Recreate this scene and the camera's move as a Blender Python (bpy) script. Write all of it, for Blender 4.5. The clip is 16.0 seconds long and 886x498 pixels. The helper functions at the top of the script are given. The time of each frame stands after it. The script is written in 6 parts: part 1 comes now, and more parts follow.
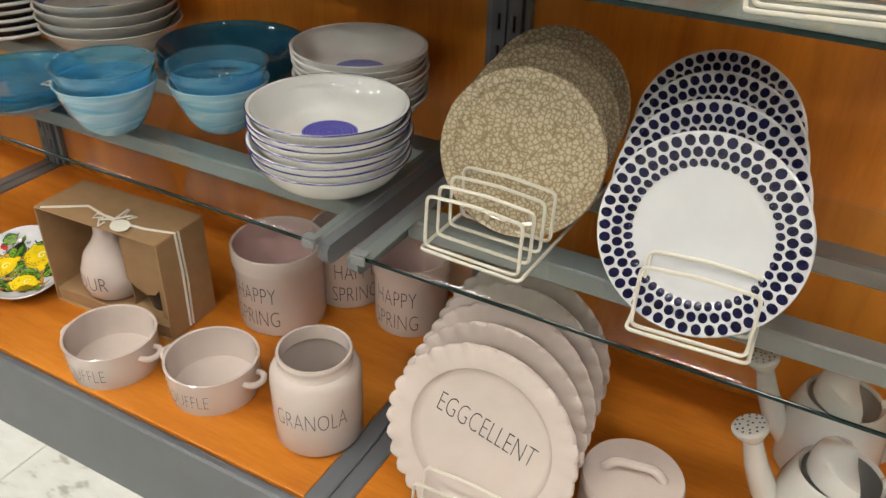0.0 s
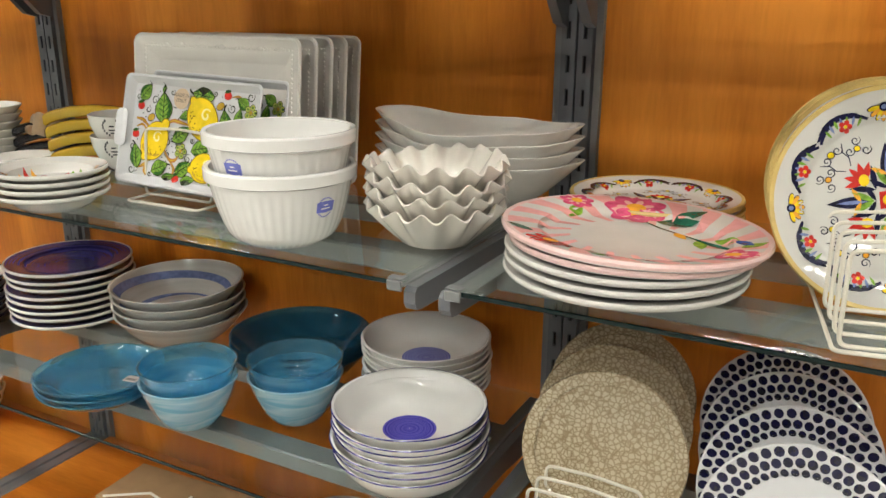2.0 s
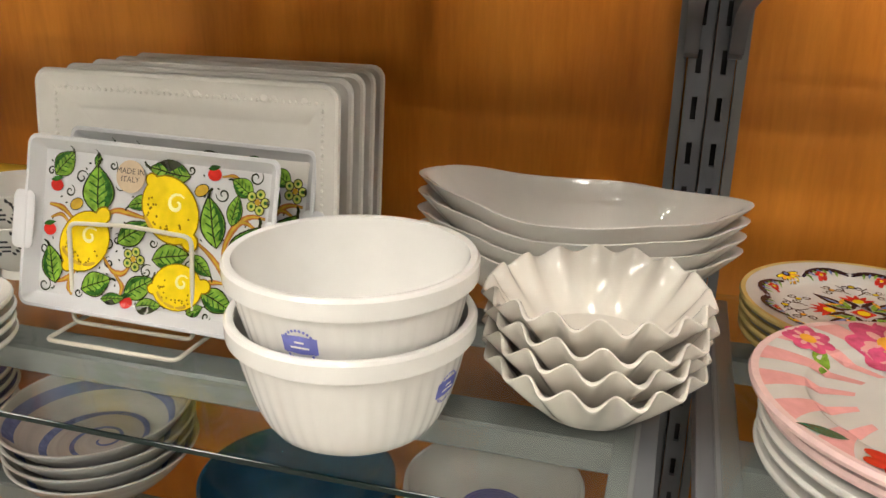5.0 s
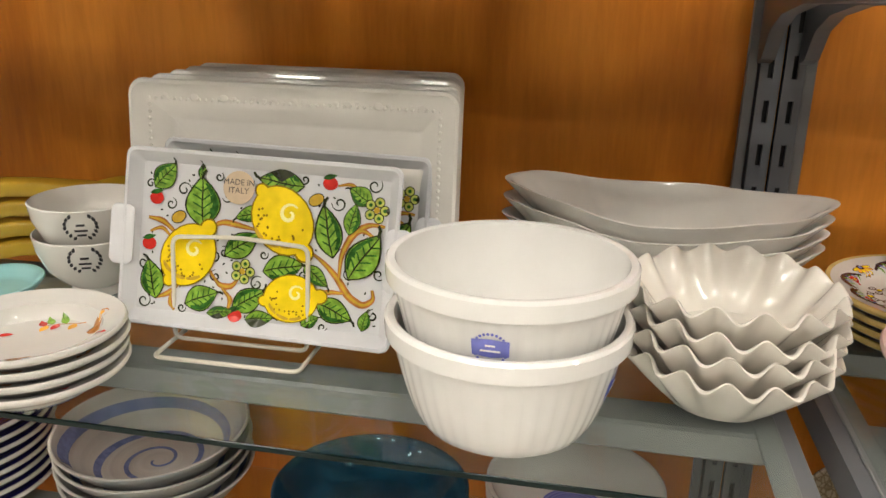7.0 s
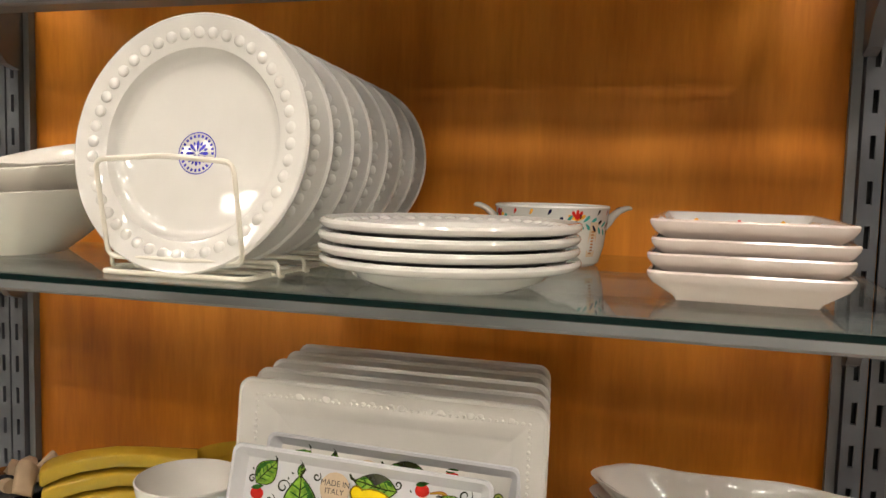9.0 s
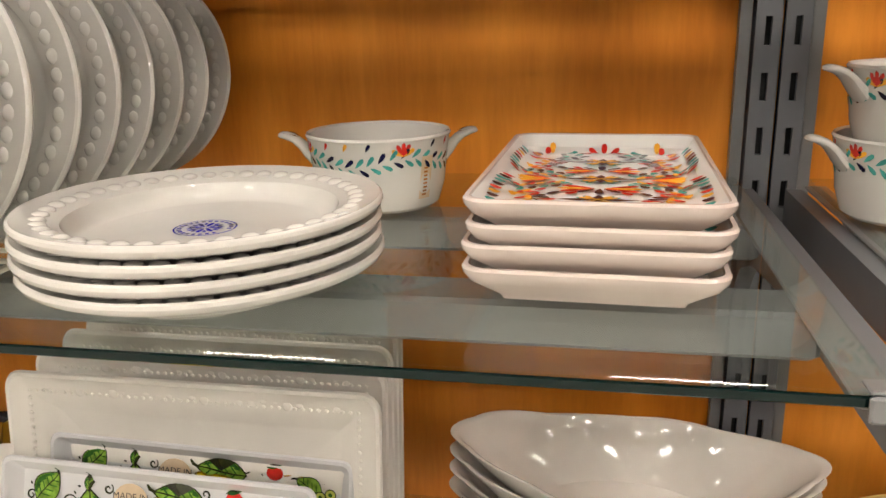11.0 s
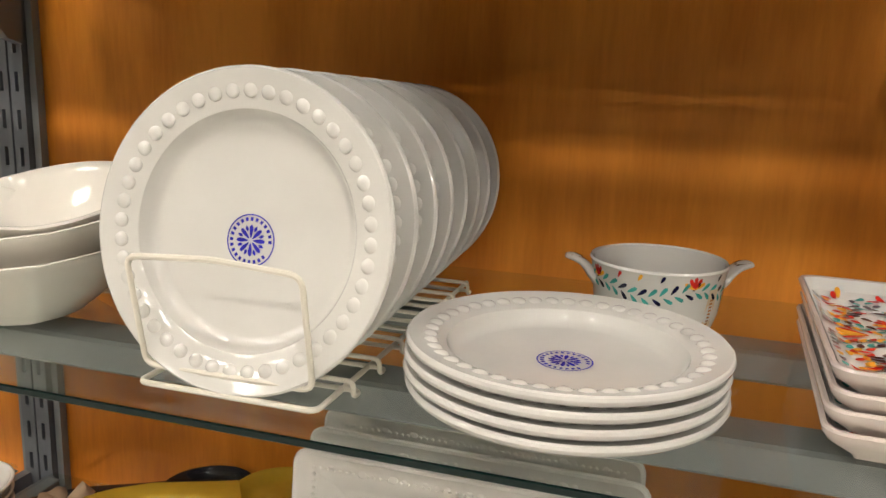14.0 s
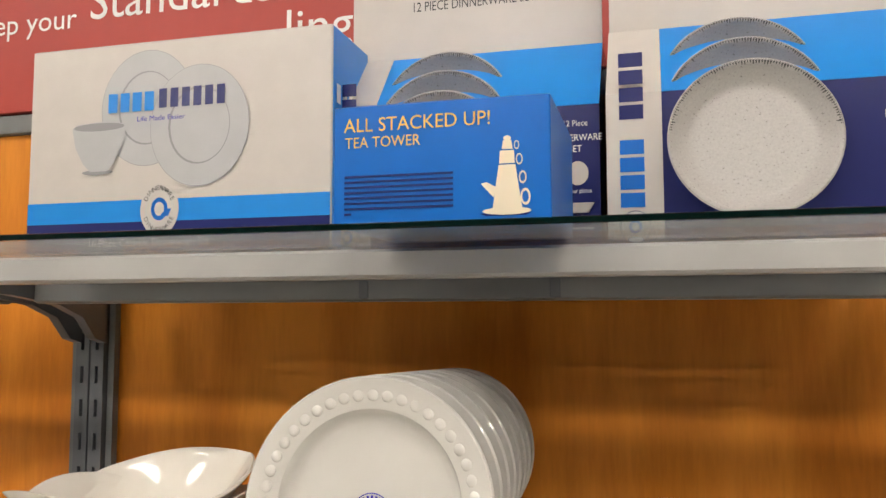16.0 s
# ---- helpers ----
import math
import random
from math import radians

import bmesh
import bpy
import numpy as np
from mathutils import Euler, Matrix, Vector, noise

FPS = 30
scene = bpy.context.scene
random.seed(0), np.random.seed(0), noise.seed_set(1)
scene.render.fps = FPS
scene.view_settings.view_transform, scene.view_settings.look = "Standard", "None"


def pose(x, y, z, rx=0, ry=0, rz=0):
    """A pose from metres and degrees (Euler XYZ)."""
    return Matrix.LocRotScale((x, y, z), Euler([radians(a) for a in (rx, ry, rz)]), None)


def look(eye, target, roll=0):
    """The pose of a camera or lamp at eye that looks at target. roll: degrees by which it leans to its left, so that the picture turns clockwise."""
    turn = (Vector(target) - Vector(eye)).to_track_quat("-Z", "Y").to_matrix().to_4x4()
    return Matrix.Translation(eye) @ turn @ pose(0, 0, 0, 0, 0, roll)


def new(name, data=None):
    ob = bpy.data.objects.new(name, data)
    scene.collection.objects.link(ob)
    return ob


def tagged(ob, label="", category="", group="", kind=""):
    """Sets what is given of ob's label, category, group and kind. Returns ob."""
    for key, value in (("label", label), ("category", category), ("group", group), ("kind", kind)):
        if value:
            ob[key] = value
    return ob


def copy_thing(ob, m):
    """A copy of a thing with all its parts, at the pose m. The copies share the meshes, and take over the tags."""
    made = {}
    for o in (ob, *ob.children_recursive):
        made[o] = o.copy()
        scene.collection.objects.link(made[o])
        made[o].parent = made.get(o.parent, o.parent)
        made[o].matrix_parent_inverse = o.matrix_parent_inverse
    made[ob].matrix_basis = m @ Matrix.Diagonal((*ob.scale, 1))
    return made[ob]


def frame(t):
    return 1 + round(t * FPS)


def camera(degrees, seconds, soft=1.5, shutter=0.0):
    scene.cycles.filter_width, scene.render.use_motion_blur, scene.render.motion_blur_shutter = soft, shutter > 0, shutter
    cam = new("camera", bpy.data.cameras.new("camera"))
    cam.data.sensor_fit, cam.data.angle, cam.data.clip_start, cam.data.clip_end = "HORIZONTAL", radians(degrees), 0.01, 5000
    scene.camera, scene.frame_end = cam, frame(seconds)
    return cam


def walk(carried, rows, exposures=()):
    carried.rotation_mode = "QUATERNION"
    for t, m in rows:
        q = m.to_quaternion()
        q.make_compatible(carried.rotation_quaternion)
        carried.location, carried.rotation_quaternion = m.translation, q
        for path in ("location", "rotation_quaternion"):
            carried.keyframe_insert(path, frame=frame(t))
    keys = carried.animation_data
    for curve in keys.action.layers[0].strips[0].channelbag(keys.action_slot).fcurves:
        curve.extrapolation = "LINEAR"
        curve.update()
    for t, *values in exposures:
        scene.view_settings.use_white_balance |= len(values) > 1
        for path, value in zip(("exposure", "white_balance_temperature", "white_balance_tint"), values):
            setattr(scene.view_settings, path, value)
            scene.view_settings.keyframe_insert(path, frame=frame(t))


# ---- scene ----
cam = camera(57.1, 16.0)
PATH = [
    (0, (0.059, 0.004, 1.132), (-0.727, 1.496, 0.056), 1.8),
    (0.5, (0.074, 0.0, 1.161), (-0.844, 1.521, 0.243), 2.3),
    (1, (0.076, -0.009, 1.191), (-0.897, 1.557, 0.417), 2.0),
    (1.5, (0.041, -0.032, 1.225), (-0.926, 1.592, 0.571), 0.9),
    (2, (-0.035, -0.058, 1.247), (-0.929, 1.633, 0.663), 0.3),
    (2.5, (-0.122, -0.074, 1.261), (-0.957, 1.658, 0.71), 0.4),
    (3, (-0.206, -0.01, 1.272), (-1.042, 1.722, 0.724), -0.2),
    (3.5, (-0.334, 0.137, 1.294), (-1.17, 1.859, 0.714), -1.1),
    (4, (-0.392, 0.221, 1.304), (-1.176, 1.949, 0.673), -0.3),
    (6.5, (-0.611, 0.205, 1.289), (-0.83, 2.086, 0.644), 0.6),
    (7, (-0.647, 0.168, 1.294), (-1.009, 2.031, 0.662), 1.1),
    (7.5, (-0.68, 0.139, 1.31), (-1.202, 1.973, 0.705), 1.4),
    (8, (-0.693, 0.128, 1.33), (-1.309, 1.961, 0.821), 1.6),
    (8.5, (-0.692, 0.126, 1.373), (-1.282, 2.01, 1.051), 2.0),
    (9, (-0.66, 0.146, 1.411), (-1.231, 2.055, 1.24), 1.5),
    (9.5, (-0.622, 0.176, 1.431), (-1.218, 2.082, 1.309), 0.4),
    (10, (-0.599, 0.239, 1.432), (-1.111, 2.158, 1.19), -1.4),
    (12.5, (-0.654, 0.411, 1.57), (-0.913, 2.239, 0.802), 0.7),
    (13, (-0.667, 0.375, 1.547), (-1.101, 2.203, 0.864), 2.3),
    (13.5, (-0.705, 0.334, 1.542), (-1.272, 2.171, 0.991), 2.4),
    (14, (-0.775, 0.27, 1.549), (-1.35, 2.136, 1.114), 2.1),
    (14.5, (-0.812, 0.196, 1.546), (-1.342, 2.105, 1.278), 2.1),
    (15, (-0.822, 0.147, 1.561), (-1.327, 2.08, 1.457), 1.4),
    (15.5, (-0.816, 0.108, 1.583), (-1.298, 2.048, 1.654), 0.7),
    (16, (-0.82, 0.076, 1.598), (-1.328, 2.003, 1.764), -0.1),
]
walk(cam, [(t, look(eye, target, roll)) for t, eye, target, roll in PATH],
     exposures=((0.0, 0.03, 6150, 7), (2.5, 0.08, 6150, 7), (4.0, 0.06, 6350, 10), (8.5, -0.02, 6550, 12), (10.0, 0.27, 6750, 15), (12.5, 0.12, 6450, 11), (14.5, -0.08, 6450, 12), (16.0, -0.14, 6450, 13)))

# ---------------------------------------------------------------- world and light
world = bpy.data.worlds.new("world")
scene.world = world
world.use_nodes = True
world.node_tree.nodes["Background"].inputs[0].default_value = (0.9, 0.95, 1.0, 1)
world.node_tree.nodes["Background"].inputs[1].default_value = 0.01
PANEL_LIGHT = 53.0          # radiance of the ceiling light panels

# levels of deck and glass shelves, front edge of the shelves, face of the back panel
DECK, LOW, MID, UPP, TOP = 0.185, 0.5915, 0.944, 1.324, 1.674
FRONT, BACK = 0.687, 1.185
POSTS = (-2.8909, -1.6717, -0.4525, 0.7667)


# ---------------------------------------------------------------- materials
def shader(name, color, rough=0.5, metal=0.0, spec=0.5, coat=0.0):
    m = bpy.data.materials.new(name)
    m.use_nodes = True
    b = m.node_tree.nodes["Principled BSDF"]
    b.inputs["Base Color"].default_value = (*color, 1)
    b.inputs["Roughness"].default_value = rough
    b.inputs["Metallic"].default_value = metal
    b.inputs["Specular IOR Level"].default_value = spec
    b.inputs["Coat Weight"].default_value = coat
    b.inputs["Coat Roughness"].default_value = 0.05
    return m, m.node_tree.nodes, m.node_tree.links, b


def texture(n, l, kind, scale, detail=4.0, stretch=(1, 1, 1)):
    tc, mp, tx = n.new("ShaderNodeTexCoord"), n.new("ShaderNodeMapping"), n.new(kind)
    mp.inputs["Scale"].default_value = stretch
    l.new(tc.outputs["Object"], mp.inputs["Vector"])
    l.new(mp.outputs["Vector"], tx.inputs["Vector"])
    tx.inputs["Scale"].default_value = scale
    if "Detail" in tx.inputs:
        tx.inputs["Detail"].default_value = detail
    return tx


def ramp(n, l, source, stops):
    r = n.new("ShaderNodeValToRGB")
    while len(r.color_ramp.elements) < len(stops):
        r.color_ramp.elements.new(0.5)
    for e, (p, c) in zip(r.color_ramp.elements, stops):
        e.position, e.color = p, (*c, 1)
    l.new(source, r.inputs["Fac"])
    return r


def bump(n, l, b, source, strength, distance=0.001):
    bp = n.new("ShaderNodeBump")
    bp.inputs["Strength"].default_value, bp.inputs["Distance"].default_value = strength, distance
    l.new(source, bp.inputs["Height"])
    l.new(bp.outputs["Normal"], b.inputs["Normal"])


def glaze(name, color, rough=0.045, vary=0.05, uneven=0.035):
    """Glazed ceramic: faint tone changes, slightly uneven gloss and surface."""
    m, n, l, b = shader(name, color, rough)
    t = texture(n, l, "ShaderNodeTexNoise", 18, 5)
    lo = [max(0, c * (1 - vary)) for c in color]
    hi = [min(1, c * (1 + vary * 0.5)) for c in color]
    r = ramp(n, l, t.outputs["Fac"], [(0.3, lo), (0.7, hi)])
    l.new(r.outputs["Color"], b.inputs["Base Color"])
    t2 = texture(n, l, "ShaderNodeTexNoise", 55, 3)
    bump(n, l, b, t2.outputs["Fac"], uneven, 0.0006)
    rr = n.new("ShaderNodeMapRange")
    rr.inputs["To Min"].default_value, rr.inputs["To Max"].default_value = rough * 0.7, rough * 1.5
    l.new(t.outputs["Fac"], rr.inputs["Value"])
    l.new(rr.outputs["Result"], b.inputs["Roughness"])
    return m


def paint(name, color, dark=0.6, scale=90, rough=0.2):
    """Brush-painted underglaze colour with uneven strokes."""
    m, n, l, b = shader(name, color, rough)
    t = texture(n, l, "ShaderNodeTexNoise", scale, 4)
    r = ramp(n, l, t.outputs["Fac"], [(0.35, [c * dark for c in color]), (0.65, color)])
    l.new(r.outputs["Color"], b.inputs["Base Color"])
    return m


def veneer(name, stretch, light=1.0):
    """Honey-stained maple veneer: long grain, broad cloudy figure, flitch seams."""
    m, n, l, b = shader(name, (0.45, 0.2, 0.05), 0.4, spec=0.25)
    grain = texture(n, l, "ShaderNodeTexNoise", 7, 8, stretch)
    cloud = texture(n, l, "ShaderNodeTexNoise", 2.3, 3, [0.5 * s + 0.5 for s in stretch])
    fine = texture(n, l, "ShaderNodeTexNoise", 60, 4, stretch)
    mix = n.new("ShaderNodeMath")
    mix.operation = "MULTIPLY_ADD"
    mix.inputs[1].default_value = 0.45
    l.new(grain.outputs["Fac"], mix.inputs[0])
    l.new(cloud.outputs["Fac"], mix.inputs[2])
    add = n.new("ShaderNodeMath")
    add.operation = "MULTIPLY_ADD"
    add.inputs[1].default_value = 0.2
    l.new(fine.outputs["Fac"], add.inputs[0])
    l.new(mix.outputs[0], add.inputs[2])
    k = 1.22 * light
    r = ramp(n, l, add.outputs[0], [(0.45, (0.23 * k, 0.061 * k, 0.005 * k)), (0.75, (0.46 * k, 0.145 * k, 0.012 * k)), (1.0, (0.64 * k, 0.235 * k, 0.028 * k))])
    l.new(r.outputs["Color"], b.inputs["Base Color"])
    bump(n, l, b, fine.outputs["Fac"], 0.06, 0.0005)
    return m


def enamel(name, color, rough=0.42):
    """Powder-coated steel with faint orange-peel and scuffs."""
    m, n, l, b = shader(name, color, rough)
    t = texture(n, l, "ShaderNodeTexNoise", 420, 2)
    bump(n, l, b, t.outputs["Fac"], 0.15, 0.0003)
    s = texture(n, l, "ShaderNodeTexNoise", 9, 6)
    r = ramp(n, l, s.outputs["Fac"], [(0.3, [c * 0.85 for c in color]), (0.7, color)])
    l.new(r.outputs["Color"], b.inputs["Base Color"])
    return m


def clear_glass(name, tint):
    m = bpy.data.materials.new(name)
    m.use_nodes = True
    n, l = m.node_tree.nodes, m.node_tree.links
    n.clear()
    out, mix, tr, gl, lw = (n.new(k) for k in ("ShaderNodeOutputMaterial", "ShaderNodeMixShader", "ShaderNodeBsdfTransparent", "ShaderNodeBsdfGlossy", "ShaderNodeLayerWeight"))
    lw.inputs["Blend"].default_value = 0.5
    pw, fr = n.new("ShaderNodeMath"), n.new("ShaderNodeMath")
    pw.operation, fr.operation = "POWER", "MULTIPLY_ADD"
    pw.inputs[1].default_value, fr.inputs[1].default_value, fr.inputs[2].default_value = 5.5, 0.82, 0.04
    l.new(lw.outputs["Facing"], pw.inputs[0])
    l.new(pw.outputs[0], fr.inputs[0])
    tr.inputs["Color"].default_value = (*tint, 1)
    gl.inputs["Roughness"].default_value = 0.015
    dust = texture(n, l, "ShaderNodeTexNoise", 25, 6)
    mr = n.new("ShaderNodeMapRange")
    mr.inputs["To Min"].default_value, mr.inputs["To Max"].default_value = 0.004, 0.022
    l.new(dust.outputs["Fac"], mr.inputs["Value"])
    l.new(mr.outputs["Result"], gl.inputs["Roughness"])
    l.new(fr.outputs[0], mix.inputs[0])
    l.new(tr.outputs[0], mix.inputs[1])
    l.new(gl.outputs[0], mix.inputs[2])
    l.new(mix.outputs[0], out.inputs[0])
    return m


def swirl_glass(name, dark, light, clear):
    """Blown coloured glass with milky swirls, partly see-through."""
    m, n, l, b = shader(name, dark, 0.015, coat=0.5)
    t = texture(n, l, "ShaderNodeTexNoise", 9, 3, (1, 1, 5))
    t.inputs["Distortion"].default_value = 1.2
    r = ramp(n, l, t.outputs["Fac"], [(0.35, dark), (0.6, light), (0.75, [min(1, c * 1.5) for c in light])])
    l.new(r.outputs["Color"], b.inputs["Base Color"])
    b.inputs["Transmission Weight"].default_value = clear
    b.inputs["IOR"].default_value = 1.3
    return m


def woven_pattern(name):
    """Beige glaze with a net of darker curved lines."""
    m, n, l, b = shader(name, (0.42, 0.36, 0.25), 0.12)
    v = texture(n, l, "ShaderNodeTexVoronoi", 150)
    v.feature = "DISTANCE_TO_EDGE"
    v.inputs["Randomness"].default_value = 0.85
    r = ramp(n, l, v.outputs["Distance"], [(0.02, (0.29, 0.22, 0.13)), (0.09, (0.54, 0.46, 0.32)), (0.5, (0.47, 0.395, 0.27))])
    l.new(r.outputs["Color"], b.inputs["Base Color"])
    bump(n, l, b, v.outputs["Distance"], 0.15, 0.0006)
    return m


def ringed(name, a, c, scale):
    """Glaze brushed on the turning wheel: uneven rings round the middle."""
    m, n, l, b = shader(name, a, 0.16)
    tc, xy, ln, ns = n.new("ShaderNodeTexCoord"), n.new("ShaderNodeVectorMath"), n.new("ShaderNodeVectorMath"), n.new("ShaderNodeTexNoise")
    xy.operation, ln.operation = "MULTIPLY", "LENGTH"
    xy.inputs[1].default_value = (1, 1, 0)
    l.new(tc.outputs["Object"], xy.inputs[0])
    l.new(xy.outputs[0], ln.inputs[0])
    ns.noise_dimensions = "1D"
    ns.inputs["Scale"].default_value, ns.inputs["Detail"].default_value = scale, 3
    l.new(ln.outputs["Value"], ns.inputs["W"])
    r = ramp(n, l, ns.outputs["Fac"], [(0.35, a), (0.65, c)])
    l.new(r.outputs["Color"], b.inputs["Base Color"])
    return m


def speckled(name):
    m, n, l, b = shader(name, (0.6, 0.58, 0.56), 0.35)
    v = texture(n, l, "ShaderNodeTexNoise", 480, 2)
    r = ramp(n, l, v.outputs["Fac"], [(0.27, (0.2, 0.19, 0.18)), (0.33, (0.37, 0.355, 0.335)), (0.7, (0.42, 0.4, 0.38))])
    l.new(r.outputs["Color"], b.inputs["Base Color"])
    return m


def card(name, color, rough=0.45, fibre=0.06):
    m, n, l, b = shader(name, color, rough)
    t = texture(n, l, "ShaderNodeTexNoise", 30, 6)
    r = ramp(n, l, t.outputs["Fac"], [(0.3, [c * (1 - fibre) for c in color]), (0.7, color)])
    l.new(r.outputs["Color"], b.inputs["Base Color"])
    w = texture(n, l, "ShaderNodeTexNoise", 11, 3)
    bump(n, l, b, w.outputs["Fac"], 0.3, 0.003)
    return m


def floor_tile(name):
    m, n, l, b = shader(name, (0.7, 0.69, 0.64), 0.35)
    t = texture(n, l, "ShaderNodeTexNoise", 14, 6, (1, 2.5, 1))
    r = ramp(n, l, t.outputs["Fac"], [(0.34, (0.42, 0.4, 0.34)), (0.42, (0.68, 0.67, 0.62)), (0.7, (0.76, 0.75, 0.71))])
    l.new(r.outputs["Color"], b.inputs["Base Color"])
    return m


WOOD_WALL = veneer("stained_maple_panel", (3.0, 3.0, 0.35))
WOOD_DECK = veneer("stained_maple_deck", (0.4, 3.0, 3.0), 0.85)
STEEL = enamel("grey_powder_coat", (0.13, 0.137, 0.148))
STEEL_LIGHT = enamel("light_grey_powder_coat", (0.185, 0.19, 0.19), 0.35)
# rail grey raised to paint in the stronger light on the top rail's face
RAIL_LIT = enamel("lit_grey_powder_coat", (0.4, 0.395, 0.38), 0.4)
# near-black colour standing in for the shade inside slots and holes
OPENING_SHADE = shader("opening_shade", (0.02, 0.02, 0.02), 0.8)[0]
GLASS = clear_glass("shelf_glass", (0.93, 0.965, 0.95))
GLASS_EDGE = shader("polished_glass_edge", (0.001, 0.009, 0.008), 0.12, spec=0.25)[0]
WHITE = glaze("white_glaze", (0.57, 0.555, 0.515))
BRIGHT = glaze("bright_white_glaze", (0.75, 0.74, 0.71), 0.05)
CREAM = glaze("cream_glaze", (0.71, 0.67, 0.6))
OFFWHITE = glaze("off_white_glaze", (0.74, 0.71, 0.655), 0.05)
BLUSH = glaze("blush_white_glaze", (0.57, 0.485, 0.435), 0.06)
PINKISH = glaze("pale_pink_glaze", (0.66, 0.46, 0.43), 0.1)
MELAMINE = glaze("white_melamine", (0.6, 0.6, 0.61), 0.07)
WIRE = enamel("cream_coated_wire", (0.66, 0.62, 0.52), 0.35)
MUSTARD = glaze("mustard_glaze", (0.5, 0.32, 0.03), 0.12, 0.2)
AQUA = glaze("aqua_glaze", (0.32, 0.6, 0.6), 0.16)
BLACK = glaze("black_glaze", (0.012, 0.012, 0.014), 0.12)
COBALT = ringed("cobalt_ring_glaze", (0.012, 0.012, 0.09), (0.05, 0.045, 0.22), 160)
GREYRING = ringed("grey_cream_glaze", (0.5, 0.48, 0.44), (0.6, 0.585, 0.54), 60)
BEIGE = woven_pattern("beige_net_glaze")
TEAL = swirl_glass("teal_swirl_glass", (0.12, 0.52, 0.8), (0.36, 0.72, 0.9), 0.85)
TEAL_PALE = swirl_glass("pale_teal_swirl_glass", (0.26, 0.58, 0.74), (0.6, 0.8, 0.88), 0.55)
TEAL_DEEP = swirl_glass("deep_teal_swirl_glass", (0.02, 0.17, 0.32), (0.07, 0.3, 0.46), 0.75)
SPECK = speckled("speckled_grey_melamine")
KRAFT = card("kraft_board", (0.36, 0.22, 0.105), 0.7, 0.15)
# same kraft board, darkened in its colour for the shade inside the box
KRAFT_SHADED = card("kraft_board_shaded", (0.3, 0.18, 0.085), 0.75, 0.15)
STRING = card("white_cotton_string", (0.75, 0.71, 0.62), 0.9)
BURLAP = card("beige_burlap", (0.45, 0.32, 0.2), 0.95, 0.35)
BOX_WHITE = card("glossy_white_board", (0.56, 0.52, 0.48), 0.25)
BOX_BLUE = card("glossy_blue_board", (0.0, 0.13, 0.52), 0.28)
BOX_SKY = card("glossy_sky_blue_board", (0.01, 0.24, 0.7), 0.28)
BOX_NAVY = card("glossy_navy_board", (0.02, 0.025, 0.13), 0.2)
BOX_GREY = card("printed_grey", (0.3, 0.3, 0.305), 0.22)
SIGN_RED = card("red_sign_board", (0.42, 0.045, 0.03), 0.4)
FLOOR = floor_tile("speckled_vinyl_tile")
PLASTER = card("painted_plaster", (0.22, 0.21, 0.19), 0.7, 0.04)
CEIL = card("ceiling_board", (0.6, 0.59, 0.57), 0.9, 0.06)
INK = shader("dark_ink", (0.03, 0.028, 0.03), 0.4)[0]
INK_BLUE = paint("blue_ink", (0.04, 0.035, 0.42))
INK_NAVY = paint("navy_line_ink", (0.03, 0.028, 0.16))
INK_PERI = paint("periwinkle_ink", (0.2, 0.22, 0.66), 0.8)
INK_YELLOW = shader("yellow_ink", (0.8, 0.5, 0.1), 0.35)[0]
INK_WHITE = shader("white_ink", (0.8, 0.78, 0.75), 0.4)[0]
BLUE_RINGS = ringed("blue_brushed_rings", (0.03, 0.03, 0.3), (0.12, 0.11, 0.5), 420)
PERI_RINGS = ringed("pale_blue_brushed_rings", (0.14, 0.16, 0.5), (0.3, 0.32, 0.66), 420)
P_NAVY = paint("navy_paint", (0.008, 0.008, 0.04), 0.6)
P_BLUE = paint("slate_blue_paint", (0.2, 0.25, 0.48), 0.7)
P_GREEN = paint("leaf_green_paint", (0.24, 0.44, 0.05), 0.45, 140)
P_DARKGREEN = paint("dark_green_paint", (0.035, 0.14, 0.02), 0.45, 160)
P_OUTLINE = paint("olive_black_outline", (0.03, 0.035, 0.012), 0.5)
P_PALE = paint("pale_yellow_paint", (0.92, 0.84, 0.38), 0.9)
P_LIME = paint("lime_paint", (0.5, 0.55, 0.12), 0.7, 120)
P_YELLOW = paint("lemon_yellow_paint", (0.88, 0.64, 0.01), 0.8, 60)
P_OCHRE = paint("ochre_paint", (0.6, 0.38, 0.04), 0.7)
P_ORANGE = paint("orange_paint", (0.84, 0.4, 0.04), 0.8)
P_RED = paint("red_paint", (0.6, 0.03, 0.02), 0.7)
P_BROWN = paint("rust_brown_paint", (0.5, 0.2, 0.05), 0.6)
P_TEAL = paint("teal_green_paint", (0.06, 0.34, 0.3), 0.7)
P_PINK = paint("pink_paint", (0.75, 0.36, 0.34), 0.9)
P_PALEPINK = paint("pale_pink_paint", (0.74, 0.52, 0.49), 0.92)
P_ROSE = paint("rose_paint", (0.72, 0.1, 0.22), 0.6)
P_TAN = paint("tan_paper", (0.62, 0.48, 0.33), 0.9)
P_RIM = paint("yellow_rim_glaze", (0.62, 0.46, 0.16), 0.8, 40)


# ---------------------------------------------------------------- mesh helpers: a shape is (points, faces)
def join(*shapes):
    v, f = [], []
    for pv, pf in shapes:
        k = len(v)
        v += list(pv)
        f += [tuple(i + k for i in q) for q in pf]
    return v, f


def move(shape, m):
    return [tuple(m @ Vector(p)) for p in shape[0]], shape[1]


